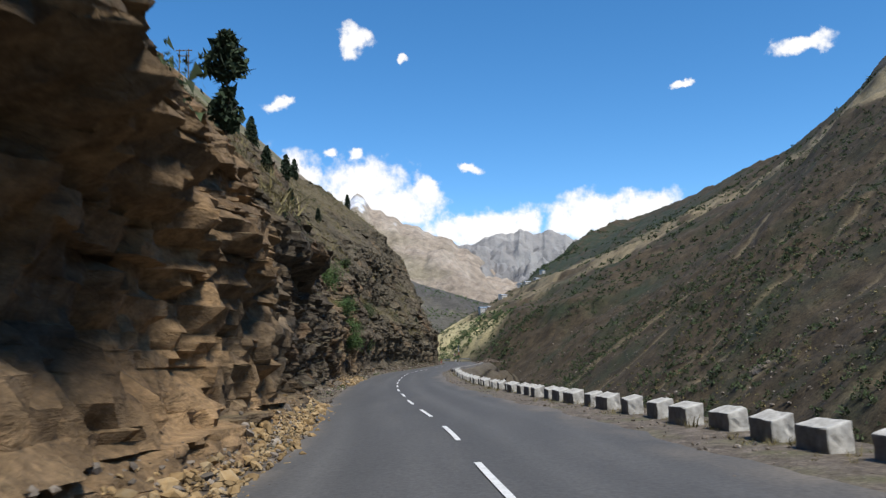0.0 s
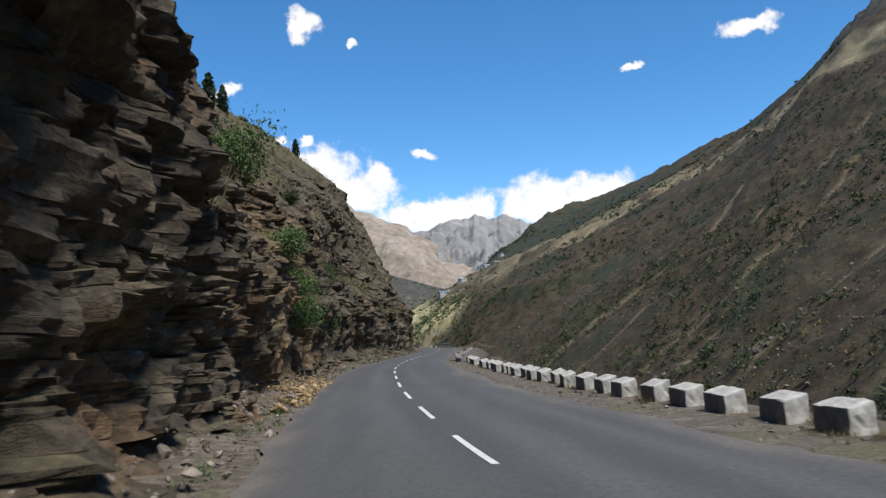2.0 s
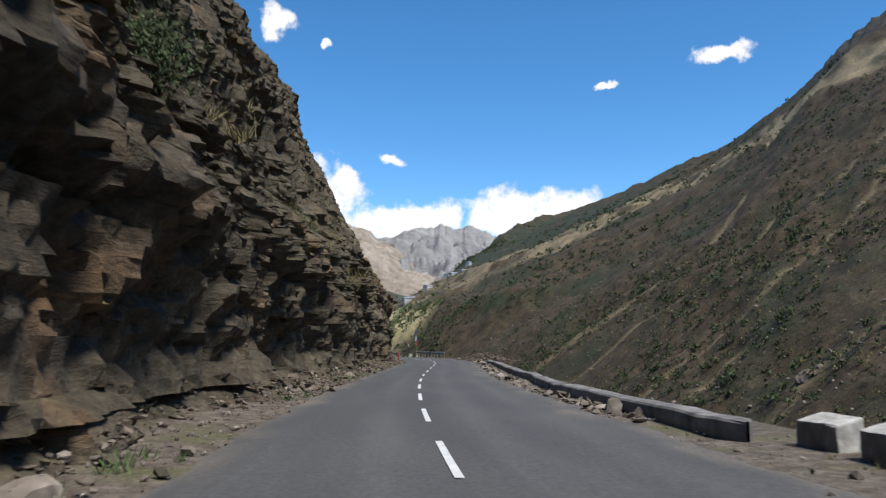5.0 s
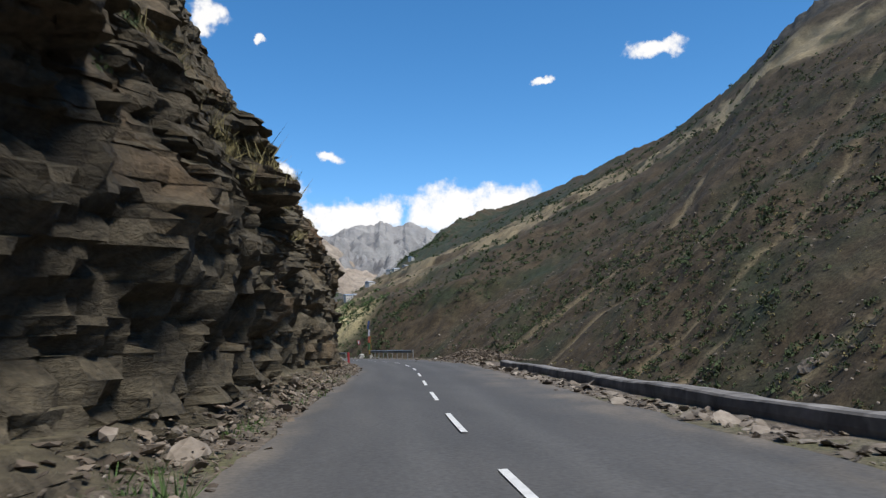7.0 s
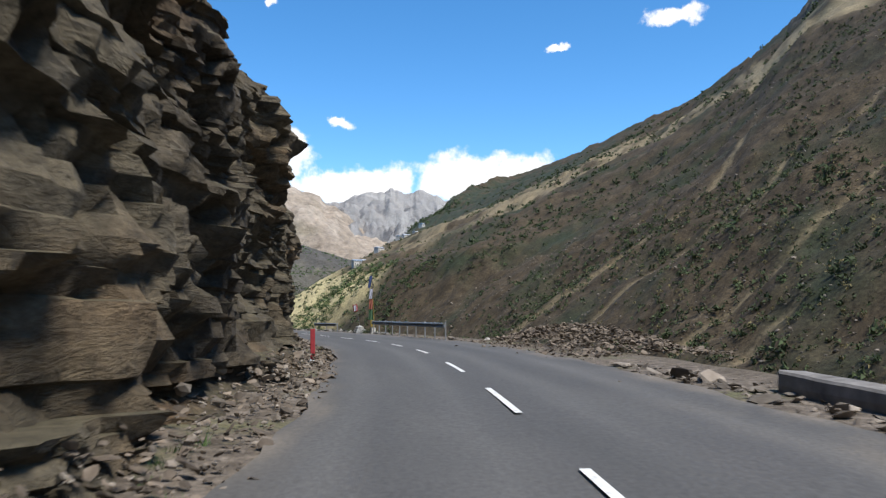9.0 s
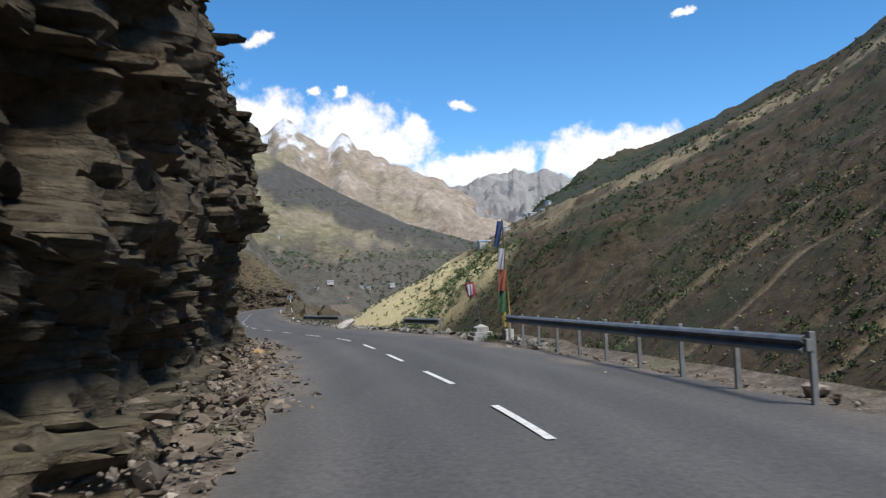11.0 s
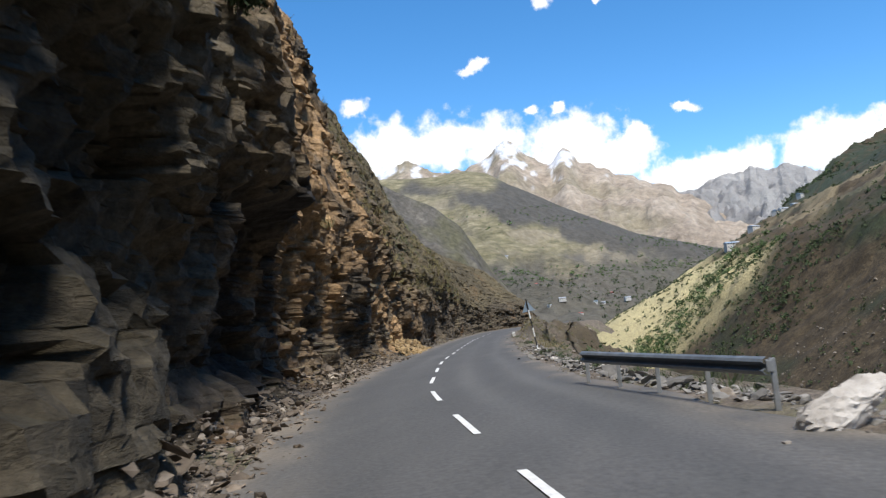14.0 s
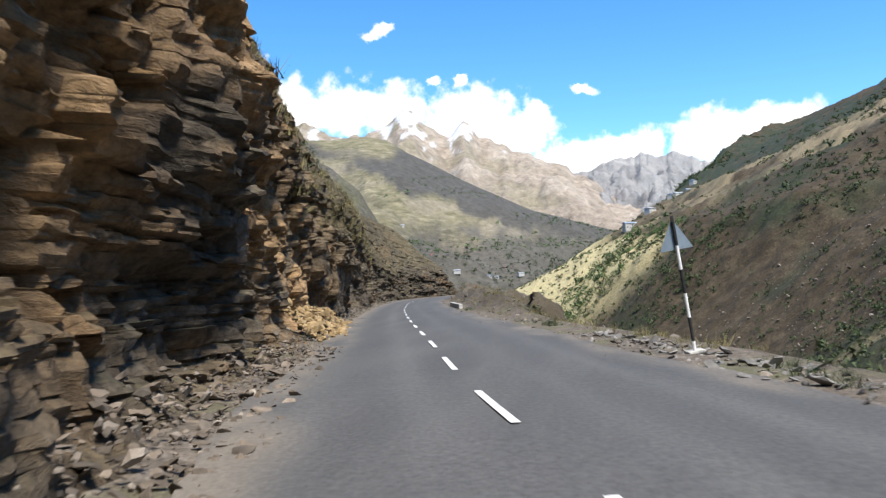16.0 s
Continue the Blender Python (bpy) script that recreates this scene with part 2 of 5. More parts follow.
M_MOUNT = surface("far_mountain", [(0.3, (0.20, 0.16, 0.12)), (0.5, (0.30, 0.245, 0.19)), (0.7, (0.39, 0.33, 0.265))], 0.008, rough=0.95, bump=0.9,
                  bump_scale=0.02, distance=24, second=(0.23, 0.195, 0.135), second_scale=0.0032, second_range=(0.5, 0.64), detail=14, zones=[("snow", (0.66, 0.67, 0.70))], grain=(0.035, 0.7, 1.3))
# the zone colour stands in for cloud shadow and, lower down, trees
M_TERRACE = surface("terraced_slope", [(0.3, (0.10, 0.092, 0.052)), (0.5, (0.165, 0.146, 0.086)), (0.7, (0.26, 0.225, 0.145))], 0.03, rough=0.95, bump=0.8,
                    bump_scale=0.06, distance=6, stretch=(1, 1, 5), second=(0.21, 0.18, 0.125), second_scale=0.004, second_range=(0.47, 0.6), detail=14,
                    zones=[("shade_woods", (0.074, 0.069, 0.060))], grain=(0.07, 0.72, 1.32))
M_ASPHALT = surface("worn_asphalt", [(0.3, (0.064, 0.063, 0.061)), (0.55, (0.074, 0.072, 0.070)), (0.75, (0.086, 0.084, 0.080))], 0.55, rough=0.82, bump=0.35,
                    bump_scale=60, distance=0.006, stretch=(1.6, 0.22, 1), second=(0.10, 0.096, 0.09), second_scale=0.5, second_range=(0.5, 0.9),
                    zones=[("track", (0.112, 0.109, 0.104)), ("dust", (0.17, 0.145, 0.115))], grain=(14.0, 0.72, 1.28))
M_GRAVEL = surface("gravel_shoulder", [(0.3, (0.06, 0.048, 0.036)), (0.5, (0.11, 0.09, 0.07)), (0.7, (0.19, 0.16, 0.13))], 3.0, rough=0.95, bump=0.8,
                   bump_scale=14, distance=0.04, second=(0.10, 0.095, 0.05), second_scale=0.5, second_range=(0.52, 0.68), grain=(16.0, 0.5, 1.6), zones=[("earth", (0.062, 0.049, 0.031))])
M_LINE = surface("road_paint", [(0.3, (0.48, 0.48, 0.46)), (0.6, (0.64, 0.64, 0.62))], 6, rough=0.7, bump=0.2, bump_scale=60, distance=0.003,
                 second=(0.30, 0.29, 0.28), second_scale=9.0, second_range=(0.62, 0.72))

# ---------------------------------------------------------------- plan of the road
CENTRE = [(1.9, -60), (1.7, -25), (1.2, 0), (0.5, 12.3), (0.0, 19.6), (-1.2, 31), (-2.0, 40.2), (-2.65, 48), (-3.38, 62), (-3.7, 75.5), (-3.75, 88),
          (-3.2, 102), (-2.2, 116), (-1.0, 128.6), (0.35, 140), (1.35, 148), (2.3, 155.6), (3.1, 163), (3.6, 170), (3.85, 176.5), (3.5, 183.8),
          (2.8, 189.6), (1.7, 195.6), (-0.6, 207), (-2.3, 212.7), (-4.85, 219), (-7.75, 226.2), (-10.8, 234.3), (-12.5, 240.3), (-15.3, 251.1),
          (-17.8, 262.7), (-21.0, 277.5), (-24.8, 296), (-28.0, 313), (-32.0, 338), (-33.3, 356), (-31.5, 374), (-25.5, 392)]
LEVEL = [(-60, 1.85), (-20, 0.77), (30, -0.5), (60, -1.15), (90, -1.58), (115, -2.02), (140, -2.38), (170, -2.66), (200, -3.02), (230, -3.36), (260, -3.62),
         (300, -3.95), (340, -4.15), (420, -4.2)]
LEFT, RIGHT = 3.15, 3.85
level = spline(LEVEL, 1.0)


def road_z(y):
    return np.interp(y, level[:, 0], level[:, 1])


mid = spline(CENTRE, 0.5)
tan = np.gradient(mid, axis=0)
tan /= np.linalg.norm(tan, axis=1)[:, None]
side = np.stack([tan[:, 1], -tan[:, 0]], 1)        # to the right of the way
arc = np.arange(len(mid)) * 0.5


def along(s, off=0.0, z=0.0):
    """A place at arc length s, off metres to the right of the centre line."""
    c = np.array([np.interp(s, arc, mid[:, k]) for k in (0, 1)])
    r = np.array([np.interp(s, arc, side[:, k]) for k in (0, 1)])
    p = c + r * off
    return Vector((p[0], p[1], float(road_z(c[1])) + z))


def heading(s):
    r = np.array([np.interp(s, arc, side[:, k]) for k in (0, 1)])
    return math.degrees(math.atan2(r[1], r[0]))


def arc_of(y):
    return float(np.interp(y, mid[:, 1], arc))


def strip(offsets, heights, s0, s1, step, wobble=None):
    """Points of a strip along the road: offsets (to the right) and heights over the road, by station."""
    s = np.arange(s0, s1, step)
    c = np.stack([np.interp(s, arc, mid[:, k]) for k in (0, 1)], 1)
    r = np.stack([np.interp(s, arc, side[:, k]) for k in (0, 1)], 1)
    off = np.broadcast_to(np.array(offsets, float), (len(s), len(offsets))).copy()
    h = np.broadcast_to(np.array(heights, float), (len(s), len(offsets))).copy()
    if wobble:
        off, h = wobble(s[:, None], off, h)
    P = np.empty((*off.shape, 3))
    P[..., :2] = c[:, None] + r[:, None] * off[..., None]
    P[..., 2] = road_z(c[:, 1])[:, None] + h
    return P


END = arc[-1]


# ---- road
def road_edge(s, off, h):
    e = 0.10 * fbm(s * 0.35, off * 0 + 3, 5, 3) + 0.06 * vnoise(s * 1.7, off * 0, 6)
    out = off.copy()
    out[:, 0] = out[:, 0] + e[:, 0]
    out[:, -1] = out[:, -1] - 1.6 * e[:, 0]
    return out, h + 0.012 * fbm(s * 0.2, off * 0.5, 9, 3) - 0.004 * np.abs(off)


roff = np.linspace(-LEFT, RIGHT, 36)
road = new("road", grid_mesh("road", strip(roff, 0 * roff + 0.03, 0, END, 0.5, road_edge), M_ASPHALT))
rs, ro = np.meshgrid(np.arange(0, END, 0.5), roff, indexing="ij")
ry = np.interp(rs, arc, mid[:, 1])
wheel = sum(np.exp(-(((ro - c) / 0.33) ** 2)) for c in (-2.35, -0.85, 1.05, 2.6)) * (0.34 + 0.3 * fbm(rs * 0.06, ro * 1.3, 13, 3))
grit = smooth_step(0.55, 0.0, ro + LEFT + 0.25 * fbm(rs * 0.3, ro, 14, 3)) + smooth_step(1.0, 0.0, RIGHT - ro + 0.5 * fbm(rs * 0.25, ro, 15, 3))
grit = grit + 0.7 * np.exp(-(((ry - 146) / 14) ** 2)) * smooth_step(1.6, 3.4, ro + 0.8 * fbm(rs * 0.2, ro * 0.6, 16, 3))
grit = grit + 0.6 * np.exp(-(((ry - 212) / 9) ** 2)) * smooth_step(1.2, 3.0, ro + 0.8 * fbm(rs * 0.2, ro * 0.6, 18, 3))
grit = grit + smooth_step(185, 200, ry) * smooth_step(1.3, 0.3, ro + LEFT + 0.3 * fbm(rs * 0.25, ro, 19, 3))
grit = 0.75 * grit * (0.6 + 0.6 * fbm(rs * 0.7, ro * 1.5, 17, 4))
for key, value in (("track", wheel), ("dust", grit)):
    road.data.attributes.new(key, "FLOAT", "POINT").data.foreach_set("value", np.clip(value, 0, 0.9).reshape(-1).astype(np.float32))
tagged(road, "worn grey asphalt two-lane mountain road with faded patches", "road", kind="structure")

# ---- ground: shoulders and the drop to the river on the valley side
goff = np.r_[-9, -7, -5, -4, -3.3, -2.9, 0, 3.4, 3.9, 4.3, 4.8, 5.4, 6, 6.6, 7.2, 8, 8.7, 9.5, 10.7, 12, 14, 16, 22, 30, 40, 52, 62]
gh = np.r_[-0.3, 0.2, 0.15, 0.02, -0.03, -0.06, -0.08, -0.06, -0.02, 0, 0.0, 0.02, 0.05, 0.0, -0.3, -1.1, -1.9, -2.8, -4.1, -5.6, -7.7, -10, -17, -26, -36, -46, -52]


fine_off = np.unique(np.r_[goff, np.arange(4.4, 16, 0.45)])
goff, gh = fine_off, np.interp(fine_off, goff, gh)


def rough_ground(s, off, h):
    far = smooth_step(6.5, 12, off)
    n = fbm(s * 0.5, off * 0.8, 21, 4)
    ys = np.interp(s, arc, mid[:, 1])
    cut = np.interp(ys, [0, 165, 184, 188, 200, 203, 209, 213, 245, 255, 290, 300], [0, 0, 0, 2.1, 1.9, 0.6, 0.6, 1.5, 1.4, 1.1, 1.1, 0])
    off = off - cut * smooth_step(4.1, 8.0, off)
    knoll = 1.7 * smooth_step(4.4, 7.0, off) + 3.3 * smooth_step(7.0, 12.5, off)
    h = h + knoll * (1 + 0.2 * fbm(s * 0.15, off * 0.3, 33, 3) + 0.16 * fbm(s * 0.7, off * 0.9, 36, 4)) * smooth_step(270, 296, ys) * smooth_step(352, 334, ys) * smooth_step(45, 18, off)
    return off + far * 1.5 * vnoise(s * 0.12, off * 0.1, 4), h + (0.03 + 0.9 * far) * n * (np.abs(off) > 3.5) + far * 2.5 * fbm(s * 0.07, off * 0.12, 8, 3)


ground = new("ground", grid_mesh("ground", strip(goff, gh, 0, arc_of(358), 0.5, rough_ground), M_GRAVEL))
verge = new("verge", grid_mesh("verge", strip(np.r_[-9, -6, -3.5, 0, 4.5, 6, 9], np.r_[0.3, 0.1, -0.02, -0.06, -0.03, -0.2, -3.0], arc_of(356), END, 0.5, rough_ground), M_GRAVEL))
brow = np.broadcast_to(smooth_step(5.2, 7.5, goff), (len(ground.data.vertices) // len(goff), len(goff)))
brow = np.clip(brow * (0.8 + 0.5 * fbm(np.arange(len(brow))[:, None] * 0.11, goff[None, :] * 0.5, 35, 4)), 0, 0.95)
ground.data.attributes.new("earth", "FLOAT", "POINT").data.foreach_set("value", brow.reshape(-1).astype(np.float32))
tagged(verge, "stony verge round the far bend", "ground", kind="structure")
tagged(ground, "stony gravel shoulder falling away to the valley", "ground", kind="structure")

# ---------------------------------------------------------------- rock face on the hill side
# Cross-sections of the cut: y of the road, then the setback from the road's edge at each of these heights over the road
HEIGHTS = (1, 4, 7, 10, 14, 19, 26)
SOUTH = [(-45, 1.1, 0.9, 2.6, 5.0, 8.5, 13, 20), (6, 1.1, 0.5, 2.4, 4.9, 8.4, 13, 20), (18, 1.1, 0.5, 2.1, 4.4, 8.0, 12.5, 19.5), (30, 1.1, 0.4, 1.2, 3.6, 6.9, 11, 18),
         (42, 1.4, 0.2, 0.4, 1.7, 6.0, 10.4, 17.2), (54, 1.4, 0.7, 1.6, 3.2, 4.8, 9.8, 15.7), (66, 1.4, 0.9, 2.6, 4.2, 5.8, 8.4, 15.8), (78, 1.4, 0.6, 1.5, 3.0, 5.6, 8.4, 14.5),
         (90, 1.4, 0.5, 1.1, 1.8, 5.8, 9.2, 12.8), (102, 1.4, 0.6, 2.4, 3.3, 3.9, 9.4, 14.4)]
MIDDLE = [(114, 1.4, 0.6, 2.3, 4.6, 4.8, 7.3, 15.2), (126, 1.3, 0.4, 1.7, 5.5, 6.2, 6.0, 14.5), (138, 1.3, 0.4, 1.4, 3.4, 5.5, 6.2, 12), (150, 1.2, 0.5, 2.1, 3.4, 6.8, 8, 10.5),
          (162, 1.2, 1.0, 2.0, 3.8, 6.3, 10.2, 10.6), (174, 1.2, 1.2, 1.5, 3.5, 5.8, 10.2, 11.9), (186, 1.0, 0.6, 1.8, 3.0, 4.6, 7.1, 10.9), (198, 0.9, 0.4, 1.3, 2.2, 2.4, 4.2, 6.8),
          (210, 0.8, 0.0, -0.3, 0.4, 1.4, 2.4, 5.4), (222, 1.1, 0.2, -0.6, -0.4, 0.0, 1.0, 4.4)]
NORTH = [(234, 1.0, 0.4, 0.4, 0.6, 1.3, 2.4, 5.0), (246, 0.9, 0.5, 0.7, 1.2, 2.1, 3.0, 5.8), (258, 1.0, 0.8, 0.9, 1.8, 3.0, 5.0, 7.0), (270, 1.0, 0.9, 1.1, 2.3, 4.2, 5.8, 7.6),
         (282, 1.1, 0.7, 0.7, 2.5, 4.0, 6.7, 9.2), (300, 1.1, 0.6, 0.6, 1.9, 4.9, 6.6, 9.8), (318, 1.1, 0.9, 1.0, 1.5, 5.0, 7.8, 10.8), (334, 1.3, 1.2, 1.6, 2.3, 5.5, 8.8, 12),
         (352, 1.6, 2.0, 3.0, 4.5, 6.8, 12, 16), (380, 2.3, 4, 7, 10, 14, 20, 28), (430, 3, 8, 15, 22, 30, 40, 52)]
# overhanging noses: y, half length, reach, heights from and to, depth of the hollow under it
NOSES = [(7, 6, 0.7, 3.9, 6, 0.6), (38, 7, 0.7, 6.0, 9.5, 1.0), (97, 8, 0.3, 3.8, 6, 0.5), (115, 9, 0.4, 4.6, 7, 1.0), (141, 9, 0.3, 5, 7, 0.5),
         (172, 7, 0.15, 4.5, 8, 0.3), (207, 8, 0.15, 3.8, 7, 0.15), (233, 4, 0.2, 5.0, 7, 1.4)]
UPHILL = 0.85                                  # slope of the hillside above the sections


def section_at(y):
    """Setbacks at the listed heights for an array of road y."""
    f = np.array(SOUTH + MIDDLE + NORTH)
    yy = np.arange(-60, 440, 1.0)
    w = np.exp(-((np.arange(-9, 10) / 3.5) ** 2))
    out = []
    for k in range(1, len(HEIGHTS) + 1):
        line = np.pad(np.interp(yy, f[:, 0], f[:, k]), 9, mode="edge")
        out.append(np.interp(y, yy, np.convolve(line, w / w.sum(), mode="valid")))
    return np.stack(out, -1)


def hill_height(u, y):
    """Height over the road at u metres from its edge, above the face."""
    return HEIGHTS[-1] + (u - section_at(y)[..., -1]) * UPHILL


def bed_rows(z1, seed):
    """Row heights of a pile of beds, with each row's bed and place in it."""
    r = np.random.default_rng(seed)
    z, rows, bed, place, k = -0.6, [], [], [], 0
    while z < z1:
        mean = 0.225 + 0.5 * min(max((z - 9) / 10, 0), 1)
        t = mean * math.exp(0.55 * r.normal())
        t = min(max(t, 0.4 * mean), 2.6 * mean)
        for f in ((0.03, 0.5, 0.97) if t < 0.5 else (0.02, 0.33, 0.66, 0.98)):
            rows.append(z + f * t)
            bed.append(k)
            place.append(f)
        z += t
        k += 1
    return np.array(rows)[None, :], np.array(bed)[None, :], np.array(place)[None, :]


def chunks(x, y, seed):
    """Angular blocks: a random value with a tilt for each cell of an uneven mesh, and how near the next cell is."""
    i, j = np.floor(x), np.floor(y)
    d1, d2, own = np.full(x.shape, 9.0), np.full(x.shape, 9.0), np.zeros(x.shape)
    for a in (-1, 0, 1):
        for c in (-1, 0, 1):
            p, q = i + a, j + c
            dx, dy = p + 0.1 + 0.8 * hash2(p, q, seed) - x, q + 0.1 + 0.8 * hash2(p, q, seed + 1) - y
            d = np.hypot(dx, dy)
            value = 2 * hash2(p, q, seed + 2) - 1 - 1.5 * dx * (hash2(p, q, seed + 3) - 0.5) - 1.5 * dy * (hash2(p, q, seed + 4) - 0.42)
            own = np.where(d < d1, value, own)
            d2 = np.where(d < d1, d1, np.minimum(d2, d))
            d1 = np.minimum(d, d1)
    return own, d2 - d1


def slabs(S, bed, wave, seed):
    """Beds that stand proud and die out along their length: smooth along S, stepped from bed to bed."""
    return np.tanh(2.4 * vnoise(S / wave + 9.7 * hash2(bed, bed * 0 + 3, seed), bed * 0.83 + 0 * S, seed + 1))


def rock_face(y0, y1, ds):
    s = np.arange(arc_of(y0), arc_of(y1), ds)[:, None]
    cy = np.interp(s, arc, mid[:, 1])
    zr, bed, place = bed_rows(33.0, 7)
    low = 1 - 0.6 * smooth_step(325, 390, cy)                 # the face dies out towards the bend
    z = zr * low + 0 * s
    z = z + smooth_step(0.3, 3.5, z) * low * (1.9 * vnoise(s * 0.028, s * 0 + 4, 75) + 1.0 * vnoise(s * 0.085 + 0.04 * z, z * 0.1 + 8, 76) + 0.3 * vnoise(s * 0.3, z * 0.4 + 3, 78)
                                                 + 0.07 * vnoise(s * 1.1, z * 0.9 + 1, 79))
    S, B = s + 0 * z, bed + 0 * z
    sec, zz = section_at(cy[:, 0]), np.array(HEIGHTS, float)
    u = np.stack([np.interp(a, zz, b) for a, b in zip(z, sec)])
    u = u + np.maximum(z - zz[-1], 0) / UPHILL
    rake = np.gradient(u, axis=1) / np.maximum(np.gradient(z, axis=1), 0.02)
    rake = sum(np.roll(rake, q, 1) for q in range(-6, 7)) / 13
    soil = smooth_step(0.55, 1.15, rake + 0.35 * fbm(S * 0.12, z * 0.2, 71, 3)) * smooth_step(4, 8, z)
    soil = np.maximum(soil, 0.75 * smooth_step(268, 290, cy) * smooth_step(3.5, 6.5, z + 2.2 * fbm(S * 0.1, z * 0.25, 72, 4)))
    ledge = np.floor(bed / 6.0)
    jag = 0.5 * vnoise(S * 0.9, z * 1.9, 95) + 0.25 * vnoise(S * 2.7, z * 5.0, 96)
    broken = np.clip(0.8 + 0.75 * vnoise(S * 0.17, z * 0.3, 98), 0.2, 1.5)
    massive = np.interp(cy, [-60, 30, 70, 100, 180, 215, 236, 300, 388], [0.1, 0.15, 0.3, 0.5, 0.35, 0.55, 1.15, 1.0, 0.5]) + 0.45 * vnoise(S * 0.13, z * 0.21, 221)
    massive = np.clip(massive, 0, 1)
    big = (1 - 0.55 * massive) * 0.36 * slabs(S + 2 * jag, ledge, 4.5, 81) + massive * 0.5 * np.tanh(2 * vnoise(S * 0.2 + 0.12 * z, z * 0.27, 231)) + 0.45 * vnoise(S * 0.1, z * 0.13, 82)
    hollow = -0.45 * smooth_step(0.25, 0.75, vnoise(S * 0.11 + 0.05 * z, z * 0.2, 241)) * smooth_step(1.0, 2.2, z)
    bedded = np.clip(0.55 + 0.9 * fbm(S * 0.07 + 0.02 * z, z * 0.16, 99, 3), 0.1, 1.3)
    crumple = 0.30 * (ridged(S * 0.33 + 0.3 * z + 0.5 * jag, z * 0.5 - 0.12 * S, 92, 5) - 0.5)
    layer = bedded * broken * (0.14 * slabs(S + 1.6 * jag, bed, 1.9, 84) + 0.07 * slabs(S + jag, bed * 3 + (place > 0.5), 0.7, 94)) + crumple
    k1, j1 = chunks(S * 0.36 + 0.30 * z + 0.5 * jag, z * 0.40 - 0.2 * S + 0.3 * jag, 201)
    k2, j2 = chunks(S * 0.85 + 0.8 * z + 0.7 * jag, z * 1.0 - 0.55 * S + 0.6 * jag, 211)
    k3, j3 = chunks(S * 2.1 + 1.5 * z + 0.8 * jag, z * 2.3 - 1.1 * S + 0.6 * jag, 251)
    block = 0.40 * k1 + 0.20 * k2 + 0.10 * k3 - 0.14 * smooth_step(0.10, 0.0, j1) - 0.07 * smooth_step(0.12, 0.0, j2)
    calm = 1 - 0.35 * smooth_step(236, 246, cy) * smooth_step(266, 258, cy)
    shape = (1 - massive) * (layer + 0.16 * k1 + 0.15 * k2 + 0.08 * k3) + massive * (calm * block + 0.4 * layer)
    fine = 0.14 * fbm(S * 1.3, z * 2.0, 87, 4) - bedded * (1 - 0.7 * massive) * (0.04 * (place < 0.1) + 0.02 * (place > 0.9)) + 0.06 * (hash2(np.floor(S / ds), B * 4 + np.floor(place * 3), 19) - 0.5)
    rise = smooth_step(-0.3, 0.8, z)
    out = (1 - 0.6 * soil) * ((0.25 + 0.75 * rise) * (big + hollow) + (0.75 + 0.25 * rise) * shape) + fine - (0.55 - 0.3 * smooth_step(245, 275, cy)) * rise
    talus = np.exp(-np.maximum(z, 0) / 0.4) * (0.3 + 0.35 * vnoise(s * 0.22, s * 0 + 9, 74)) + 0.10 * np.exp(-np.maximum(z, 0) / 0.8) * vnoise(S * 1.7, z * 3.0, 77)
    out = out + talus
    for yc, half, reach, z0, z1, depth in NOSES:
        length = np.exp(-(((cy - yc) / half) ** 2))
        out = out + reach * length * smooth_step(z0 - 0.5, z0 + 0.5, z + 0.6 * jag) * (1 - smooth_step(z1, z1 + 3, z))
        out = out - depth * length * smooth_step(0.3, 1.6, z) * (1 - smooth_step(z0 - 0.5, z0 + 0.5, z + 0.6 * jag))
    u = u - out
    least = np.where(z < 3.2, 0.25 + 0.05 * z, -0.8) + 0.1 * k2
    u = least + np.where(u - least > 0.5, u - least, 0.5 * np.exp(np.minimum((u - least - 0.5) / 0.5, 0)))
    c = np.stack([np.interp(s[:, 0], arc, mid[:, q]) for q in (0, 1)], 1)
    r = np.stack([np.interp(s[:, 0], arc, side[:, q]) for q in (0, 1)], 1)
    P = np.empty((*u.shape, 3))
    P[..., :2] = c[:, None] - r[:, None] * (LEFT + u)[..., None]
    P[..., 2] = road_z(c[:, 1])[:, None] + z
    tone = (1 - massive) * (0.5 + 0.4 * slabs(S, bed, 4.0, 61)) + massive * (0.5 + 0.35 * k1)
    grey = smooth_step(88, 112, cy) * smooth_step(240, 225, cy) * np.clip(0.7 + 0.6 * fbm(S * 0.1, z * 0.15, 63, 3), 0, 1)
    # Alcove under the nose: wet rock, with its shade painted in near-black
    wet_shade = smooth_step(0.15, 0.6, np.exp(-(((cy - 233) / 5.5) ** 2)) * smooth_step(6.5, 4.5, z) + 0.35 * fbm(S * 0.8, z * 0.25, 66, 4) - 0.25)
    return P, wet_shade, np.clip(0.5 + 0.6 * (tone - 0.5) + 0.35 * vnoise(S * 0.2, z * 0.3, 97), 0, 1), soil, np.clip(grey, 0, 0.6)


face_points, shade_seep, bed_tone, earth, slate_grey = rock_face(-18, 388, 0.19)
cliff = new("cliff", grid_mesh("cliff", face_points, M_ROCK))
cliff.data.set_sharp_from_angle(angle=radians(34))
for key, value in (("tone", bed_tone), ("soil", np.clip(earth * 0.85, 0, 1)), ("grey", slate_grey), ("wet_shade", 0.85 * shade_seep)):
    cliff.data.attributes.new(key, "FLOAT", "POINT").data.foreach_set("value", value.reshape(-1).astype(np.float32))
cP = np.empty(len(cliff.data.vertices) * 3, np.float32)
cliff.data.vertices.foreach_get("co", cP)
cP = cP.reshape(-1, 3)
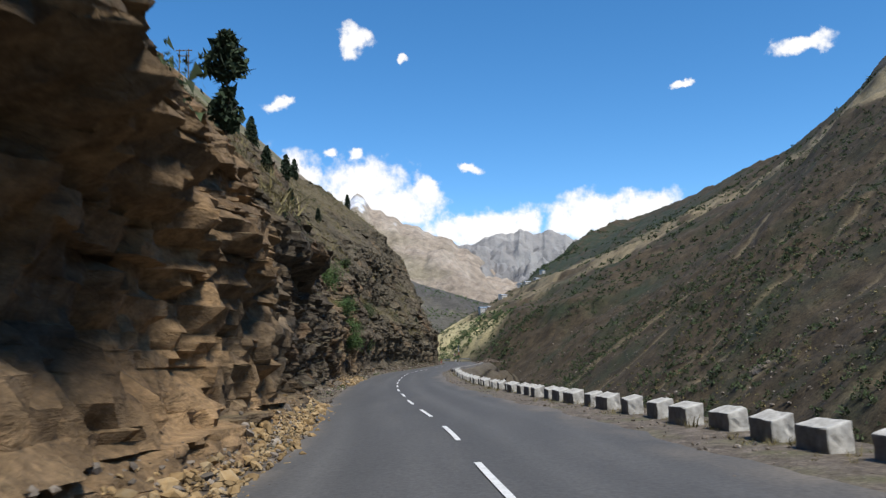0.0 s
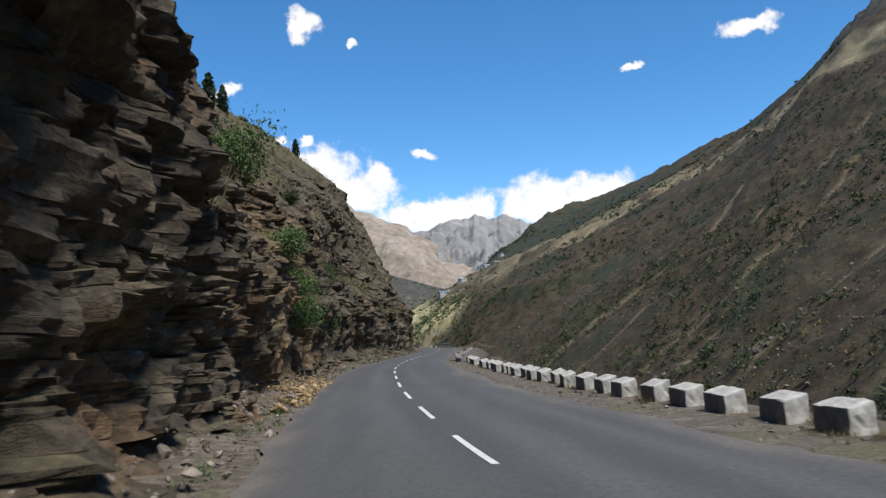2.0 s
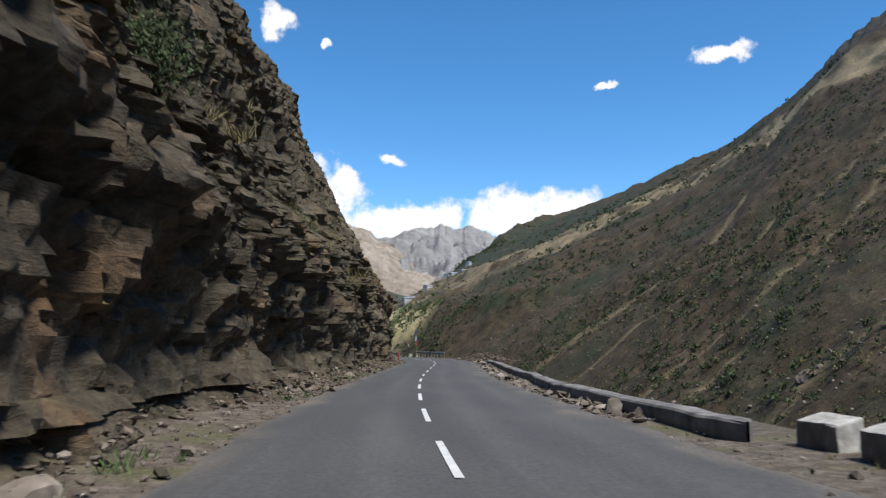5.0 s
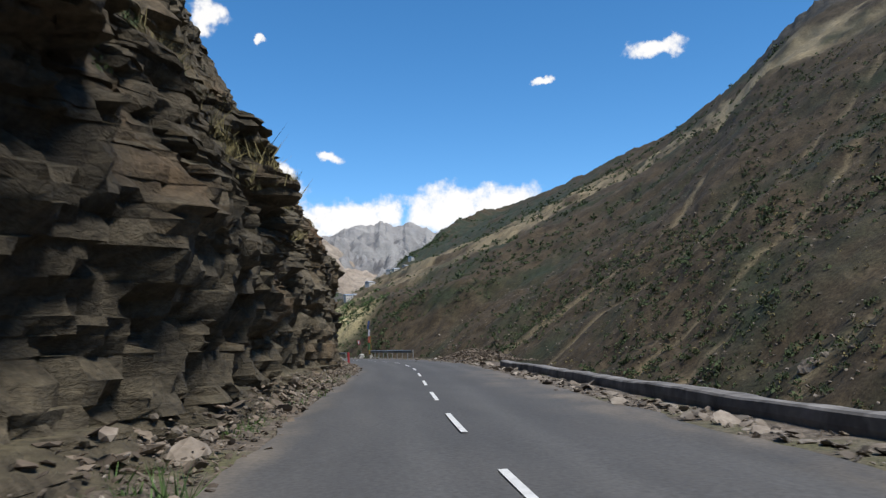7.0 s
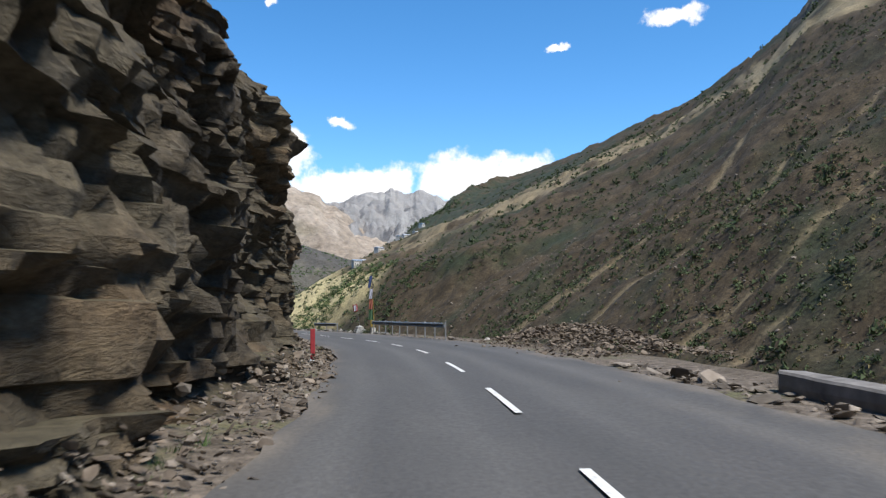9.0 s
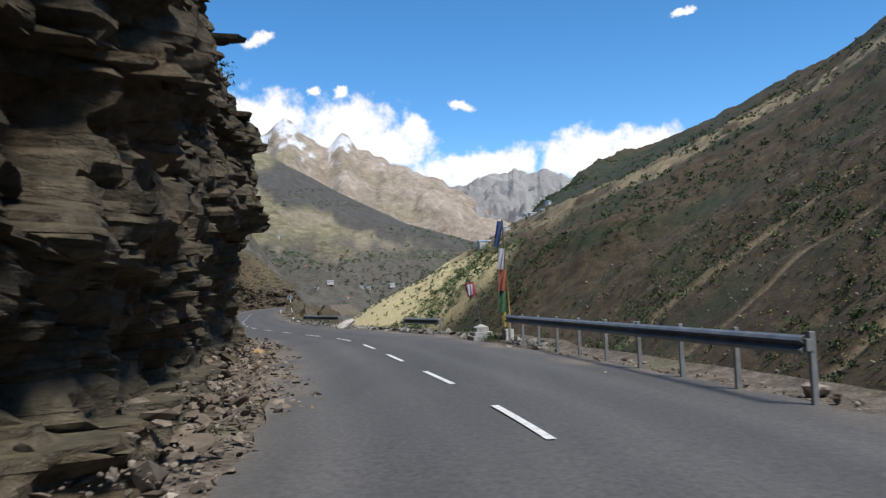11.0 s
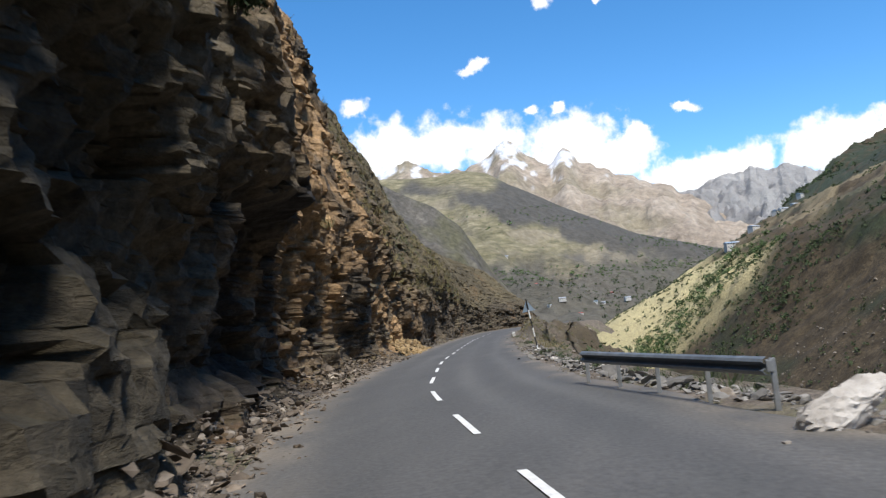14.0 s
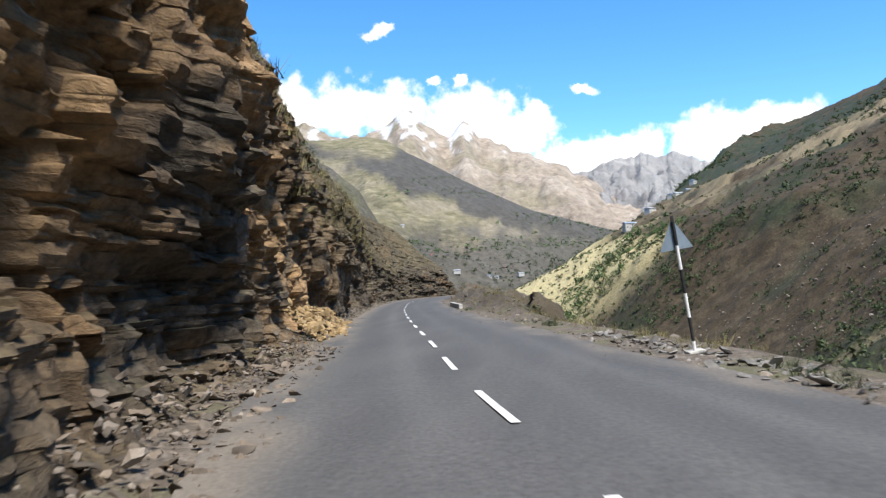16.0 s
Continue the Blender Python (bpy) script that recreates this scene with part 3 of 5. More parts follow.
och = np.exp(-(((cP[:, 1] - 272) / 7) ** 2)) * smooth_step(9, 3, cP[:, 2] + 4) + 1.7 * np.exp(-(((cP[:, 1] - 254) / 15) ** 2)) * smooth_step(-0.5, 4, cP[:, 2] + 4)
och = och + 0.45 * np.exp(-(((cP[:, 1] - 70) / 10) ** 2)) + 0.75 * np.exp(-(((cP[:, 1] - 14) / 13) ** 2))
och = np.clip(och * (0.55 + 0.9 * fbm(cP[:, 1] * 0.3, cP[:, 2] * 0.5, 61, 4)), 0, 1)
cliff.data.attributes.new("pale_or_sunlit", "FLOAT", "POINT").data.foreach_set("value", och.astype(np.float32))
tagged(cliff, "layered brown rock cliff with ledges and overhangs along the road", "cliff", kind="structure")

# ---- hillside above the cliff
gx, gy = np.meshgrid(np.arange(-560, 6, 6.0), np.arange(-520, 560, 6.0), indexing="ij")
best, near = np.full(gx.shape, 1e9), np.zeros(gx.shape, int)
for q in range(0, len(mid), 6):
    d = np.hypot(gx - mid[q, 0], gy - mid[q, 1])
    near = np.where(d < best, q, near)
    best = np.minimum(best, d)
ny = mid[near, 1] + np.minimum(gy - mid[0, 1], 0)
turn = (gx - mid[near, 0]) * side[near, 0] + (gy - mid[near, 1]) * side[near, 1]
hu = np.where(turn < 0, best - LEFT, -best)
hz = road_z(ny) + hill_height(hu, np.clip(ny, -60, 400)) + 5 * fbm(gx * 0.02, gy * 0.02, 41, 4) * smooth_step(20, 90, hu)
hz = np.minimum(hz, 330 + 18 * fbm(gx * 0.01, gy * 0.01, 43, 3))
hz = hz * smooth_step(470, 330, gy + 0.25 * gx) - 60 * smooth_step(340, 480, gy + 0.25 * gx)
hz = np.where((hu < 6) | (hill_height(hu, np.clip(ny, -60, 400)) < 27 * (1 - 0.6 * smooth_step(325, 390, ny))), -70.0, hz - 1.2)
hill = new("hillside", grid_mesh("hillside", np.stack([gx, gy, hz], -1), M_HILL))
tagged(hill, "dry brown hillside rising above the cliff", "hillside", kind="structure")

# ---------------------------------------------------------------- far side of the valley
LOFT = [((62, -300, -52), (150, -300, 20), (440, -300, 231)),
        ((58, 0, -52), (150, 0, 20), (440, 0, 229)),
        ((57, 290, -52), (150, 290, 19), (445, 330, 234)),
        ((50, 475, -52), (180, 470, 50), (455, 760, 285)),
        ((30, 590, -47), (140, 610, 37), (514, 1139, 280)),
        ((0, 700, -45), (80, 705, 28), (590, 1594, 329)),
        ((-45, 850, -32), (50, 930, 36), (584, 2121, 350)),
        ((-62, 1010, -26), (60, 1150, 46), (322, 1720, 238)),
        ((-20, 1250, -30), (150, 1450, 60), (330, 1900, 150))]


def loft(rows, n, m):
    r = np.array(rows, float).reshape(len(rows), -1)
    r = np.vstack([2 * r[0] - r[1], r, 2 * r[-1] - r[-2]])
    t = np.linspace(0, len(rows) - 1.001, n)
    i = t.astype(int)
    f = (t - i)[:, None]
    a, b, c, d = r[i], r[i + 1], r[i + 2], r[i + 3]
    q = 0.5 * (2 * b + (c - a) * f + (2 * a - 5 * b + 4 * c - d) * f**2 + (3 * b - a - 3 * c + d) * f**3)
    A, M, C = q[:, None, 0:3], q[:, None, 3:6], q[:, None, 6:9]
    v = np.linspace(-0.12, 1.12, m)[None, :, None]
    lo, hi = A + (M - A) * v / 0.36, M + (C - M) * (v - 0.36) / 0.64
    P = np.where(v < 0.36, lo, hi)
    over = np.maximum(v[..., 0] - 1.0, 0)
    P[..., 2] = np.where(over > 0, C[..., 2] - over * 900, P[..., 2])
    return P


mp_ = loft(LOFT, 620, 260)
fade = smooth_step(-0.05, 0.25, np.linspace(-0.12, 1.12, 260))[None, :]
crest = np.interp(np.linspace(0, 100, 620), [0, 34, 37, 38, 40, 45.5, 50, 55, 58, 67, 84, 100], [-2, -3, -4, -8, -22, -18, -14, -7, -9, -12, -12, -12])[:, None]
mp_[..., 2] += crest * smooth_step(0.15, 0.85, np.linspace(-0.12, 1.12, 260) + 0.004 * np.maximum(np.linspace(0, 100, 620) - 55, 0)[:, None])
rel = ridged(mp_[..., 1] * 0.012 + mp_[..., 0] * 0.004, mp_[..., 0] * 0.004, 51, 4)
mp_[..., 2] += fade * (3.2 * rel + 4.0 * fbm(mp_[..., 0] * 0.02, mp_[..., 1] * 0.02, 52, 5) + 1.0 * fbm(mp_[..., 0] * 0.16, mp_[..., 1] * 0.16, 53, 3))
v_ = np.linspace(-0.12, 1.12, 260)[None, :] + 0 * mp_[..., 0]
l_ = np.linspace(0, 100, 620)[:, None] + 0 * v_
# long pale gullies: station and height at the top and the foot, and half width
GULLIES = [(37.6, 0.50, 39.6, 0.06, 0.30), (34.5, 0.44, 35.6, 0.08, 0.20), (25.2, 0.46, 24.1, 0.05, 0.16), (29.6, 0.5, 29.0, 0.1, 0.12), (21.2, 0.5, 20.4, 0.05, 0.12),
           (31.6, 0.66, 32.4, 0.3, 0.14), (27.2, 0.3, 26.8, 0.08, 0.08)]
run = 0 * l_
for l0, v0, l1, v1, half in GULLIES:
    f = (v0 - v_) / (v0 - v1)
    gap = np.abs(l_ - (l0 + (l1 - l0) * f + 0.35 * fbm(v_ * 7, 0 * v_ + l0, 56, 3))) / (half * (0.6 + 0.5 * f))
    run = np.maximum(run, smooth_step(1.3, 0.5, gap + 0.5 * fbm(l_ * 3, v_ * 22, 57, 3)) * smooth_step(-0.05, 0.15, f) * smooth_step(1.1, 0.95, f))
mp_[..., 2] -= 0.8 * run
crag = smooth_step(41.5, 39.0, l_ + 0.8 * fbm(l_, v_ * 9, 63, 3)) * smooth_step(0.885, 0.915, v_ + 0.012 * fbm(l_, v_ * 20, 64, 3))
mp_[..., 2] += crag * 3.0 * fbm(l_ * 4, v_ * 40, 65, 4)
# Sunlit strip below the crest, put in as a paler colour
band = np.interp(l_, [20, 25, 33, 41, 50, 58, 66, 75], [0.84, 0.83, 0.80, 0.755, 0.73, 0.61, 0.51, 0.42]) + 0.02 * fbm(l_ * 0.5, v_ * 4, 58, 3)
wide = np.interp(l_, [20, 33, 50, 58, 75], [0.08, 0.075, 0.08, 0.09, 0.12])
pale_or_sunlit = smooth_step(1.15, 0.75, np.abs(v_ - band) / wide) * np.clip(0.62 + 0.75 * fbm(l_ * 1.1, v_ * 26, 59, 4), 0, 1)
forest = smooth_step(54, 62, l_) * smooth_step(0.03, 0.09, v_ - band + 0.02 * fbm(l_ * 0.9, v_ * 14, 67, 3)) * smooth_step(1.0, 0.8, v_) * np.clip(0.65 + 0.7 * fbm(l_ * 1.3, v_ * 18, 68, 4), 0, 1)
# sunlight on the spur, painted as a bright yellow zone
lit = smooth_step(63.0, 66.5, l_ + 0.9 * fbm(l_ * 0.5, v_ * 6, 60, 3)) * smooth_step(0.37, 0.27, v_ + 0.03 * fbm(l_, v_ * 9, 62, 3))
hump = np.exp(-(((mp_[..., 1] - 880) / 120) ** 2)) * smooth_step(0.5, 0.1, v_)
mp_[..., 0] -= 24 * hump
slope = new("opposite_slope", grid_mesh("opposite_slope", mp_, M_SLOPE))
for key, value in (("pale_or_sunlit", np.clip(np.maximum(pale_or_sunlit * (1 - crag) * np.interp(l_, [45, 58, 68, 80], [1, 0.9, 0.7, 0.4]), 0.5 * run), 0, 1)), ("sunlit_spur", np.clip(lit, 0, 1)), ("crag", crag), ("forest", np.clip(forest, 0, 0.9))):
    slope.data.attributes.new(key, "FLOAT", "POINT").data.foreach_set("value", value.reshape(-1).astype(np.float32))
tagged(slope, "steep brown scree slope with scattered green scrub across the valley", "mountain slope", kind="structure")

# ---- valley floor and base
bx, by = np.meshgrid(np.linspace(-4800, 4800, 61), np.linspace(-4800, 4800, 61), indexing="ij")
base = new("valley_floor", grid_mesh("valley_floor", np.stack([bx, by, -55.2 + 0 * bx], -1), M_HILL))
tagged(base, "dull brown valley floor", "ground", kind="structure")

# ---- river along the foot of the slope
M_RIVER = surface("silty_river", [(0.3, (0.15, 0.17, 0.155)), (0.6, (0.24, 0.26, 0.24)), (0.75, (0.36, 0.38, 0.36))], 0.5, rough=0.35, bump=0.5, bump_scale=1.5, distance=0.12, stretch=(1, 0.4, 1))
bank = spline([(46, 150), (44, 330), (38, 475), (14, 590), (-20, 700), (-60, 800)], 4.0)
flow = np.gradient(bank, axis=0)
flow /= np.linalg.norm(flow, axis=1)[:, None]
across = np.array([-15, -8, 0, 8, 14.0])[None, :] + 1.5 * vnoise(np.arange(len(bank))[:, None] * 0.3, np.zeros((1, 5)), 29)
river_p = np.stack([bank[:, None, 0] + flow[:, None, 1] * across, bank[:, None, 1] - flow[:, None, 0] * across, -54.5 + 0 * across], -1)
river = new("river", grid_mesh("river", river_p, M_RIVER))
tagged(river, "grey-green silty river at the valley bottom", "river", kind="structure")

# ---------------------------------------------------------------- distant ranges, by bearing from the road's middle
HUB = Vector((-6, 200, -1.5))


def mountain_range(name, crest, near_d, far_d, foot_el, mat, seed, relief, label, n=330, m=100, drop=0.5, gul=0.02):
    """A mountainside that climbs from near_d to a crest line of (bearing, elevation) in degrees at far_d."""
    c = np.array(crest, float)
    az = np.linspace(c[0, 0], c[-1, 0], n)
    el = np.interp(az, c[:, 0], c[:, 1]) + (far_d > 2500) * 0.14 * fbm(az * 1.9, 0 * az, seed + 9, 4)
    v = np.linspace(0, 1.25, m)
    d = near_d + (far_d - near_d) * v
    zt = far_d * np.tan(np.radians(el))
    zf = near_d * np.tan(np.radians(foot_el))
    V = np.minimum(v, 1)[None, :]
    z = zf + (zt[:, None] - zf) * (V * 0.75 + 0.25 * V**2) - np.maximum(v - 1, 0)[None, :] * far_d * drop
    A = np.radians(az)[:, None] + 0 * z
    X, Y = HUB[0] + np.sin(A) * d, HUB[1] + np.cos(A) * d
    env = smooth_step(0.0, 0.25, v)[None, :]
    z = z + env * relief * (0.7 * ridged(X * gul / 8 + Y * gul / 20, Y * gul / 14, seed, 5) - 0.5 + 0.5 * fbm(X * gul / 3, Y * gul / 3, seed + 5, 4)) * (1 - 0.93 * V**4)
    ob = new(name, grid_mesh(name, np.stack([X, Y, HUB[2] + z], -1), mat))
    cold = 0.9 * smooth_step(0.190, 0.212, z / d + 0.034 * fbm(A * 90, z * 0.02, seed + 8, 5))
    ob.data.attributes.new("snow", "FLOAT", "POINT").data.foreach_set("value", np.clip(cold, 0, 1).reshape(-1).astype(np.float32))
    # Cloud shadow painted into the colour: a dark band between edge and top
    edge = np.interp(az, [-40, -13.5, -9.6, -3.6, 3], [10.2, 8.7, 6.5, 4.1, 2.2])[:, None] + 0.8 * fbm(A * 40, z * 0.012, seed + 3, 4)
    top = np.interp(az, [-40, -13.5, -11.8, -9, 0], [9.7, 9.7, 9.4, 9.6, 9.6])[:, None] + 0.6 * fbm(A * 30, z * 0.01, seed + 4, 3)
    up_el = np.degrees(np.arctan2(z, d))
    shade_woods = smooth_step(-0.4, 0.4, up_el - edge) * smooth_step(0.45, -0.45, up_el - top)
    # the valley bottom is darkened as well, for its shade and trees
    shade_woods = np.maximum(shade_woods, smooth_step(4.4, 2.4, up_el + 0.9 * fbm(A * 60, z * 0.03, seed + 6, 4)) * 0.85)
    ob.data.attributes.new("shade_woods", "FLOAT", "POINT").data.foreach_set("value", np.clip(shade_woods, 0, 1).reshape(-1).astype(np.float32))
    return tagged(ob, label, "mountain", kind="structure")


M_GREYSPUR = surface("grey_spur_rock", [(0.3, (0.05, 0.046, 0.04)), (0.5, (0.085, 0.078, 0.066)), (0.7, (0.14, 0.126, 0.105))], 0.05, rough=0.95, bump=0.9,
                     bump_scale=0.12, distance=2.5, second=(0.088, 0.084, 0.052), second_scale=0.02, second_range=(0.46, 0.62), detail=12, grain=(0.25, 0.6, 1.45))
M_GREY = surface("grey_range", [(0.3, (0.17, 0.165, 0.16)), (0.5, (0.25, 0.24, 0.23)), (0.7, (0.33, 0.32, 0.30))], 0.006, rough=0.95, bump=0.8,
                 bump_scale=0.015, distance=30, detail=12)
mountain_range("grey_mountain", [(-8, 5.5), (-1, 6.8), (1.2, 7.5), (2.5, 7.3), (3.6, 7.8), (5, 7.9), (6.2, 8.2), (7.2, 8.0), (8.6, 8.1), (10, 7.5), (12, 7.2), (16, 6.5)],
               3000, 4300, 3.0, M_GREY, 91, 110, "far jagged grey mountain ridge with traces of snow", gul=0.03)
mountain_range("snow_mountain", [(-40, 8), (-24, 9.5), (-20, 10.6), (-17, 11.7), (-15.3, 10.7), (-13, 10.7), (-11.6, 11.1), (-10.7, 11.9), (-10.1, 12.35), (-9.5, 12.1), (-8.6, 11.1), (-7.8, 10.5), (-6.9, 10.5), (-6.4, 11.1), (-6.0, 11.45), (-5.6, 11.2), (-5.1, 10.3),
                                (-3.6, 9.6), (-1.6, 8.8), (1.1, 7.6), (4, 5.8), (8, 4.2), (12, 3.2)],
               2100, 3700, 2.2, M_MOUNT, 95, 75, "bare brown mountain with snow-dusted summits", gul=0.02)
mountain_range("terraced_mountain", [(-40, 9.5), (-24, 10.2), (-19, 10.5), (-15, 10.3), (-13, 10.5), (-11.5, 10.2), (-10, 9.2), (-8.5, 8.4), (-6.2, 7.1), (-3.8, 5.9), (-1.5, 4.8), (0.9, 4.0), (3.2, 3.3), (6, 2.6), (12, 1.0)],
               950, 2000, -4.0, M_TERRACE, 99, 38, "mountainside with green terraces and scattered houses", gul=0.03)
mountain_range("left_spur", [(-60, 16), (-30, 14), (-20, 10.5), (-15.5, 8.2), (-13.5, 6.6), (-12.3, 4.4), (-11, 2.4), (-9.6, 0.6), (-8, -1.5)],
               480, 760, -7.5, M_GREYSPUR, 103, 20, "grey rocky spur descending to the valley", gul=0.1, drop=0.6)

# ---- clouds on the far sky
CLOUDS = [(-5.5, 11.4, 4.2, 2.9), (-2.4, 10.3, 3.0, 1.9), (1.0, 8.3, 3.0, 1.5), (3.8, 8.2, 4.4, 1.5), (6.3, 8.6, 1.8, 1.6), (11.2, 8.8, 3.8, 2.2), (15.0, 9.4, 3.6, 1.5),
          (2.3, 12.9, 1.1, 0.5), (-18.4, 12.2, 3.4, 2.6), (-14.6, 12.6, 4.0, 2.3), (-10.7, 12.2, 3.2, 2.2), (-1.1, 11.5, 1.5, 1.1), (-8.2, 14.1, 0.7, 0.5), (-5.8, 14.0, 0.8, 0.5),
          (-11.9, 17.6, 1.1, 0.55), (-6.0, 22.2, 1.3, 1.2), (-2.3, 20.9, 0.45, 0.4), (26.6, 19.4, 2.2, 0.6), (18.5, 17.9, 1.0, 0.3), (-20.8, 15.6, 1.2, 0.9)]


def cloud_sky():
    az, el = np.meshgrid(np.radians(np.linspace(-62, 62, 63)), np.radians(np.linspace(-2, 40, 22)), indexing="ij")
    R = 4550.0
    P = np.stack([R * np.sin(az) * np.cos(el), R * np.cos(az) * np.cos(el), R * np.sin(el)], -1)
    m = bpy.data.materials.new("cloud_sky")
    m.use_nodes = True
    nt = m.node_tree
    nt.nodes.remove(nt.nodes["Principled BSDF"])
    tc = nt.nodes.new("ShaderNodeTexCoord")
    sep = nt.nodes.new("ShaderNodeSeparateXYZ")
    nt.links.new(tc.outputs["Object"], sep.inputs[0])

    def calc(op, a, b=None, c=None):
        n = nt.nodes.new("ShaderNodeMath")
        n.operation = op
        for k, v in enumerate((a, b, c)):
            if v is None:
                continue
            if isinstance(v, (int, float)):
                n.inputs[k].default_value = v
            else:
                nt.links.new(v, n.inputs[k])
        return n.outputs[0]

    def noise_of(scale, detail, off):
        mp = nt.nodes.new("ShaderNodeMapping")
        mp.inputs["Location"].default_value = (off, off, off)
        nt.links.new(tc.outputs["Object"], mp.inputs["Vector"])
        n = nt.nodes.new("ShaderNodeTexNoise")
        n.inputs["Scale"].default_value, n.inputs["Detail"].default_value, n.inputs["Roughness"].default_value = scale, detail, 0.58
        nt.links.new(mp.outputs[0], n.inputs["Vector"])
        return n.outputs["Fac"]

    deg = 180 / math.pi
    u = calc("MULTIPLY", calc("ARCTAN2", sep.outputs["X"], sep.outputs["Y"]), deg)
    v = calc("MULTIPLY", calc("ARCSINE", calc("DIVIDE", sep.outputs["Z"], R)), deg)
    u = calc("ADD", u, calc("MULTIPLY_ADD", noise_of(0.0055, 5, 0), 3.0, -1.5))
    v = calc("ADD", v, calc("MULTIPLY_ADD", noise_of(0.0065, 5, 900), 2.2, -1.1))
    dens = None
    for a, e, ra, re in CLOUDS:
        du = calc("MULTIPLY", calc("SUBTRACT", u, a), 1 / ra)
        dv = calc("MULTIPLY", calc("SUBTRACT", v, e), 1 / re)
        q = calc("SUBTRACT", 1.0, calc("SQRT", calc("MULTIPLY_ADD", du, du, calc("MULTIPLY", dv, dv))))
        dens = q if dens is None else calc("SMOOTH_MAX", dens, q, 0.18)
    dens = calc("ADD", dens, calc("MULTIPLY_ADD", noise_of(0.011, 7, 400), 1.5, -0.82))
    mr = nt.nodes.new("ShaderNodeMapRange")
    mr.interpolation_type = "SMOOTHSTEP"
    mr.inputs["From Min"].default_value, mr.inputs["From Max"].default_value = -0.12, 0.5
    nt.links.new(dens, mr.inputs["Value"])
    wisp = calc("MULTIPLY", mr.outputs[0], 0.97)
    em = nt.nodes.new("ShaderNodeEmission")
    em.inputs["Color"].default_value = (1.0, 0.985, 0.97, 1)
    em.inputs["Strength"].default_value = CLOUD_GLOW
    tr = nt.nodes.new("ShaderNodeBsdfTransparent")
    mx = nt.nodes.new("ShaderNodeMixShader")
    nt.links.new(wisp, mx.inputs[0])
    nt.links.new(tr.outputs[0], mx.inputs[1])
    nt.links.new(em.outputs[0], mx.inputs[2])
    nt.links.new(mx.outputs[0], nt.nodes["Material Output"].inputs["Surface"])
    ob = new("backdrop", grid_mesh("backdrop", P, m))
    ob.location = HUB
    return tagged(ob, "blue sky with a bank of white cumulus clouds", "sky", kind="structure")


cloud_sky()

# ---------------------------------------------------------------- materials of things
M_LIME = surface("whitewashed_concrete", [(0.3, (0.27, 0.26, 0.23)), (0.5, (0.44, 0.425, 0.385)), (0.7, (0.58, 0.565, 0.525))], 3.5, rough=0.9, bump=0.5, bump_scale=12,
                 distance=0.02, second=(0.20, 0.19, 0.175), second_scale=2.2, second_range=(0.54, 0.66))
M_CONCRETE = surface("stained_concrete", [(0.3, (0.10, 0.095, 0.09)), (0.5, (0.18, 0.17, 0.16)), (0.7, (0.28, 0.265, 0.25))], 1.6, rough=0.92, bump=0.5, bump_scale=9,
                     distance=0.02, second=(0.075, 0.07, 0.065), second_scale=1.1, second_range=(0.54, 0.68))
M_DARKSIDE = surface("darker_side_concrete", [(0.3, (0.11, 0.10, 0.088)), (0.5, (0.18, 0.165, 0.145)), (0.7, (0.28, 0.265, 0.235))], 3.0, rough=0.95, bump=0.5, bump_scale=12, distance=0.02)
M_ZINC = surface("galvanised_steel", [(0.3, (0.16, 0.165, 0.165)), (0.6, (0.24, 0.245, 0.245)), (0.8, (0.31, 0.31, 0.305))], 5, rough=0.5, bump=0.1, bump_scale=30,
                 distance=0.003, metal=0.35, second=(0.20, 0.19, 0.18), second_scale=2.5, second_range=(0.58, 0.72))
M_DARKRAIL = surface("grimy_rail_steel", [(0.3, (0.10, 0.115, 0.135)), (0.6, (0.17, 0.19, 0.21)), (0.8, (0.24, 0.26, 0.28))], 2.5, rough=0.5, bump=0.1, bump_scale=25,
                     distance=0.003, metal=0.2)
M_STONE = surface("loose_stone", [(0.3, (0.09, 0.074, 0.058)), (0.5, (0.155, 0.13, 0.105)), (0.7, (0.26, 0.23, 0.19))], 2.0, rough=0.92, bump=0.5, bump_scale=8,
                  distance=0.03, island=0.55)
M_OCHRE = surface("ochre_stone", [(0.3, (0.15, 0.095, 0.042)), (0.5, (0.24, 0.165, 0.08)), (0.7, (0.33, 0.26, 0.16))], 2.5, rough=0.92, bump=0.5, bump_scale=9,
                  distance=0.03, island=0.4)
M_SLATE = surface("slate_chips", [(0.3, (0.10, 0.092, 0.085)), (0.5, (0.165, 0.155, 0.14)), (0.7, (0.25, 0.235, 0.21))], 3.0, rough=0.85, bump=0.4, bump_scale=12,
                  distance=0.02, island=0.5)
M_WHITEROCK = surface("pale_boulder", [(0.3, (0.26, 0.235, 0.205)), (0.5, (0.40, 0.37, 0.335)), (0.7, (0.52, 0.49, 0.45))], 2.0, rough=0.9, bump=0.7, bump_scale=6, distance=0.05)
M_LEAF = surface("scrub_leaves", [(0.3, (0.026, 0.040, 0.016)), (0.5, (0.046, 0.066, 0.026)), (0.7, (0.074, 0.094, 0.040))], 0.6, rough=0.8, bump=0, island=0.45)
M_GREEN = surface("fresh_leaves", [(0.3, (0.036, 0.066, 0.017)), (0.5, (0.062, 0.108, 0.03)), (0.7, (0.11, 0.155, 0.06))], 0.9, rough=0.7, bump=0, island=0.45)
M_NEEDLE = surface("conifer_needles", [(0.3, (0.016, 0.028, 0.014)), (0.6, (0.032, 0.05, 0.024))], 0.8, rough=0.85, bump=0, island=0.4)
M_DRY = surface("dry_grass", [(0.3, (0.12, 0.10, 0.045)), (0.6, (0.20, 0.17, 0.08))], 1.0, rough=0.9, bump=0, island=0.4)
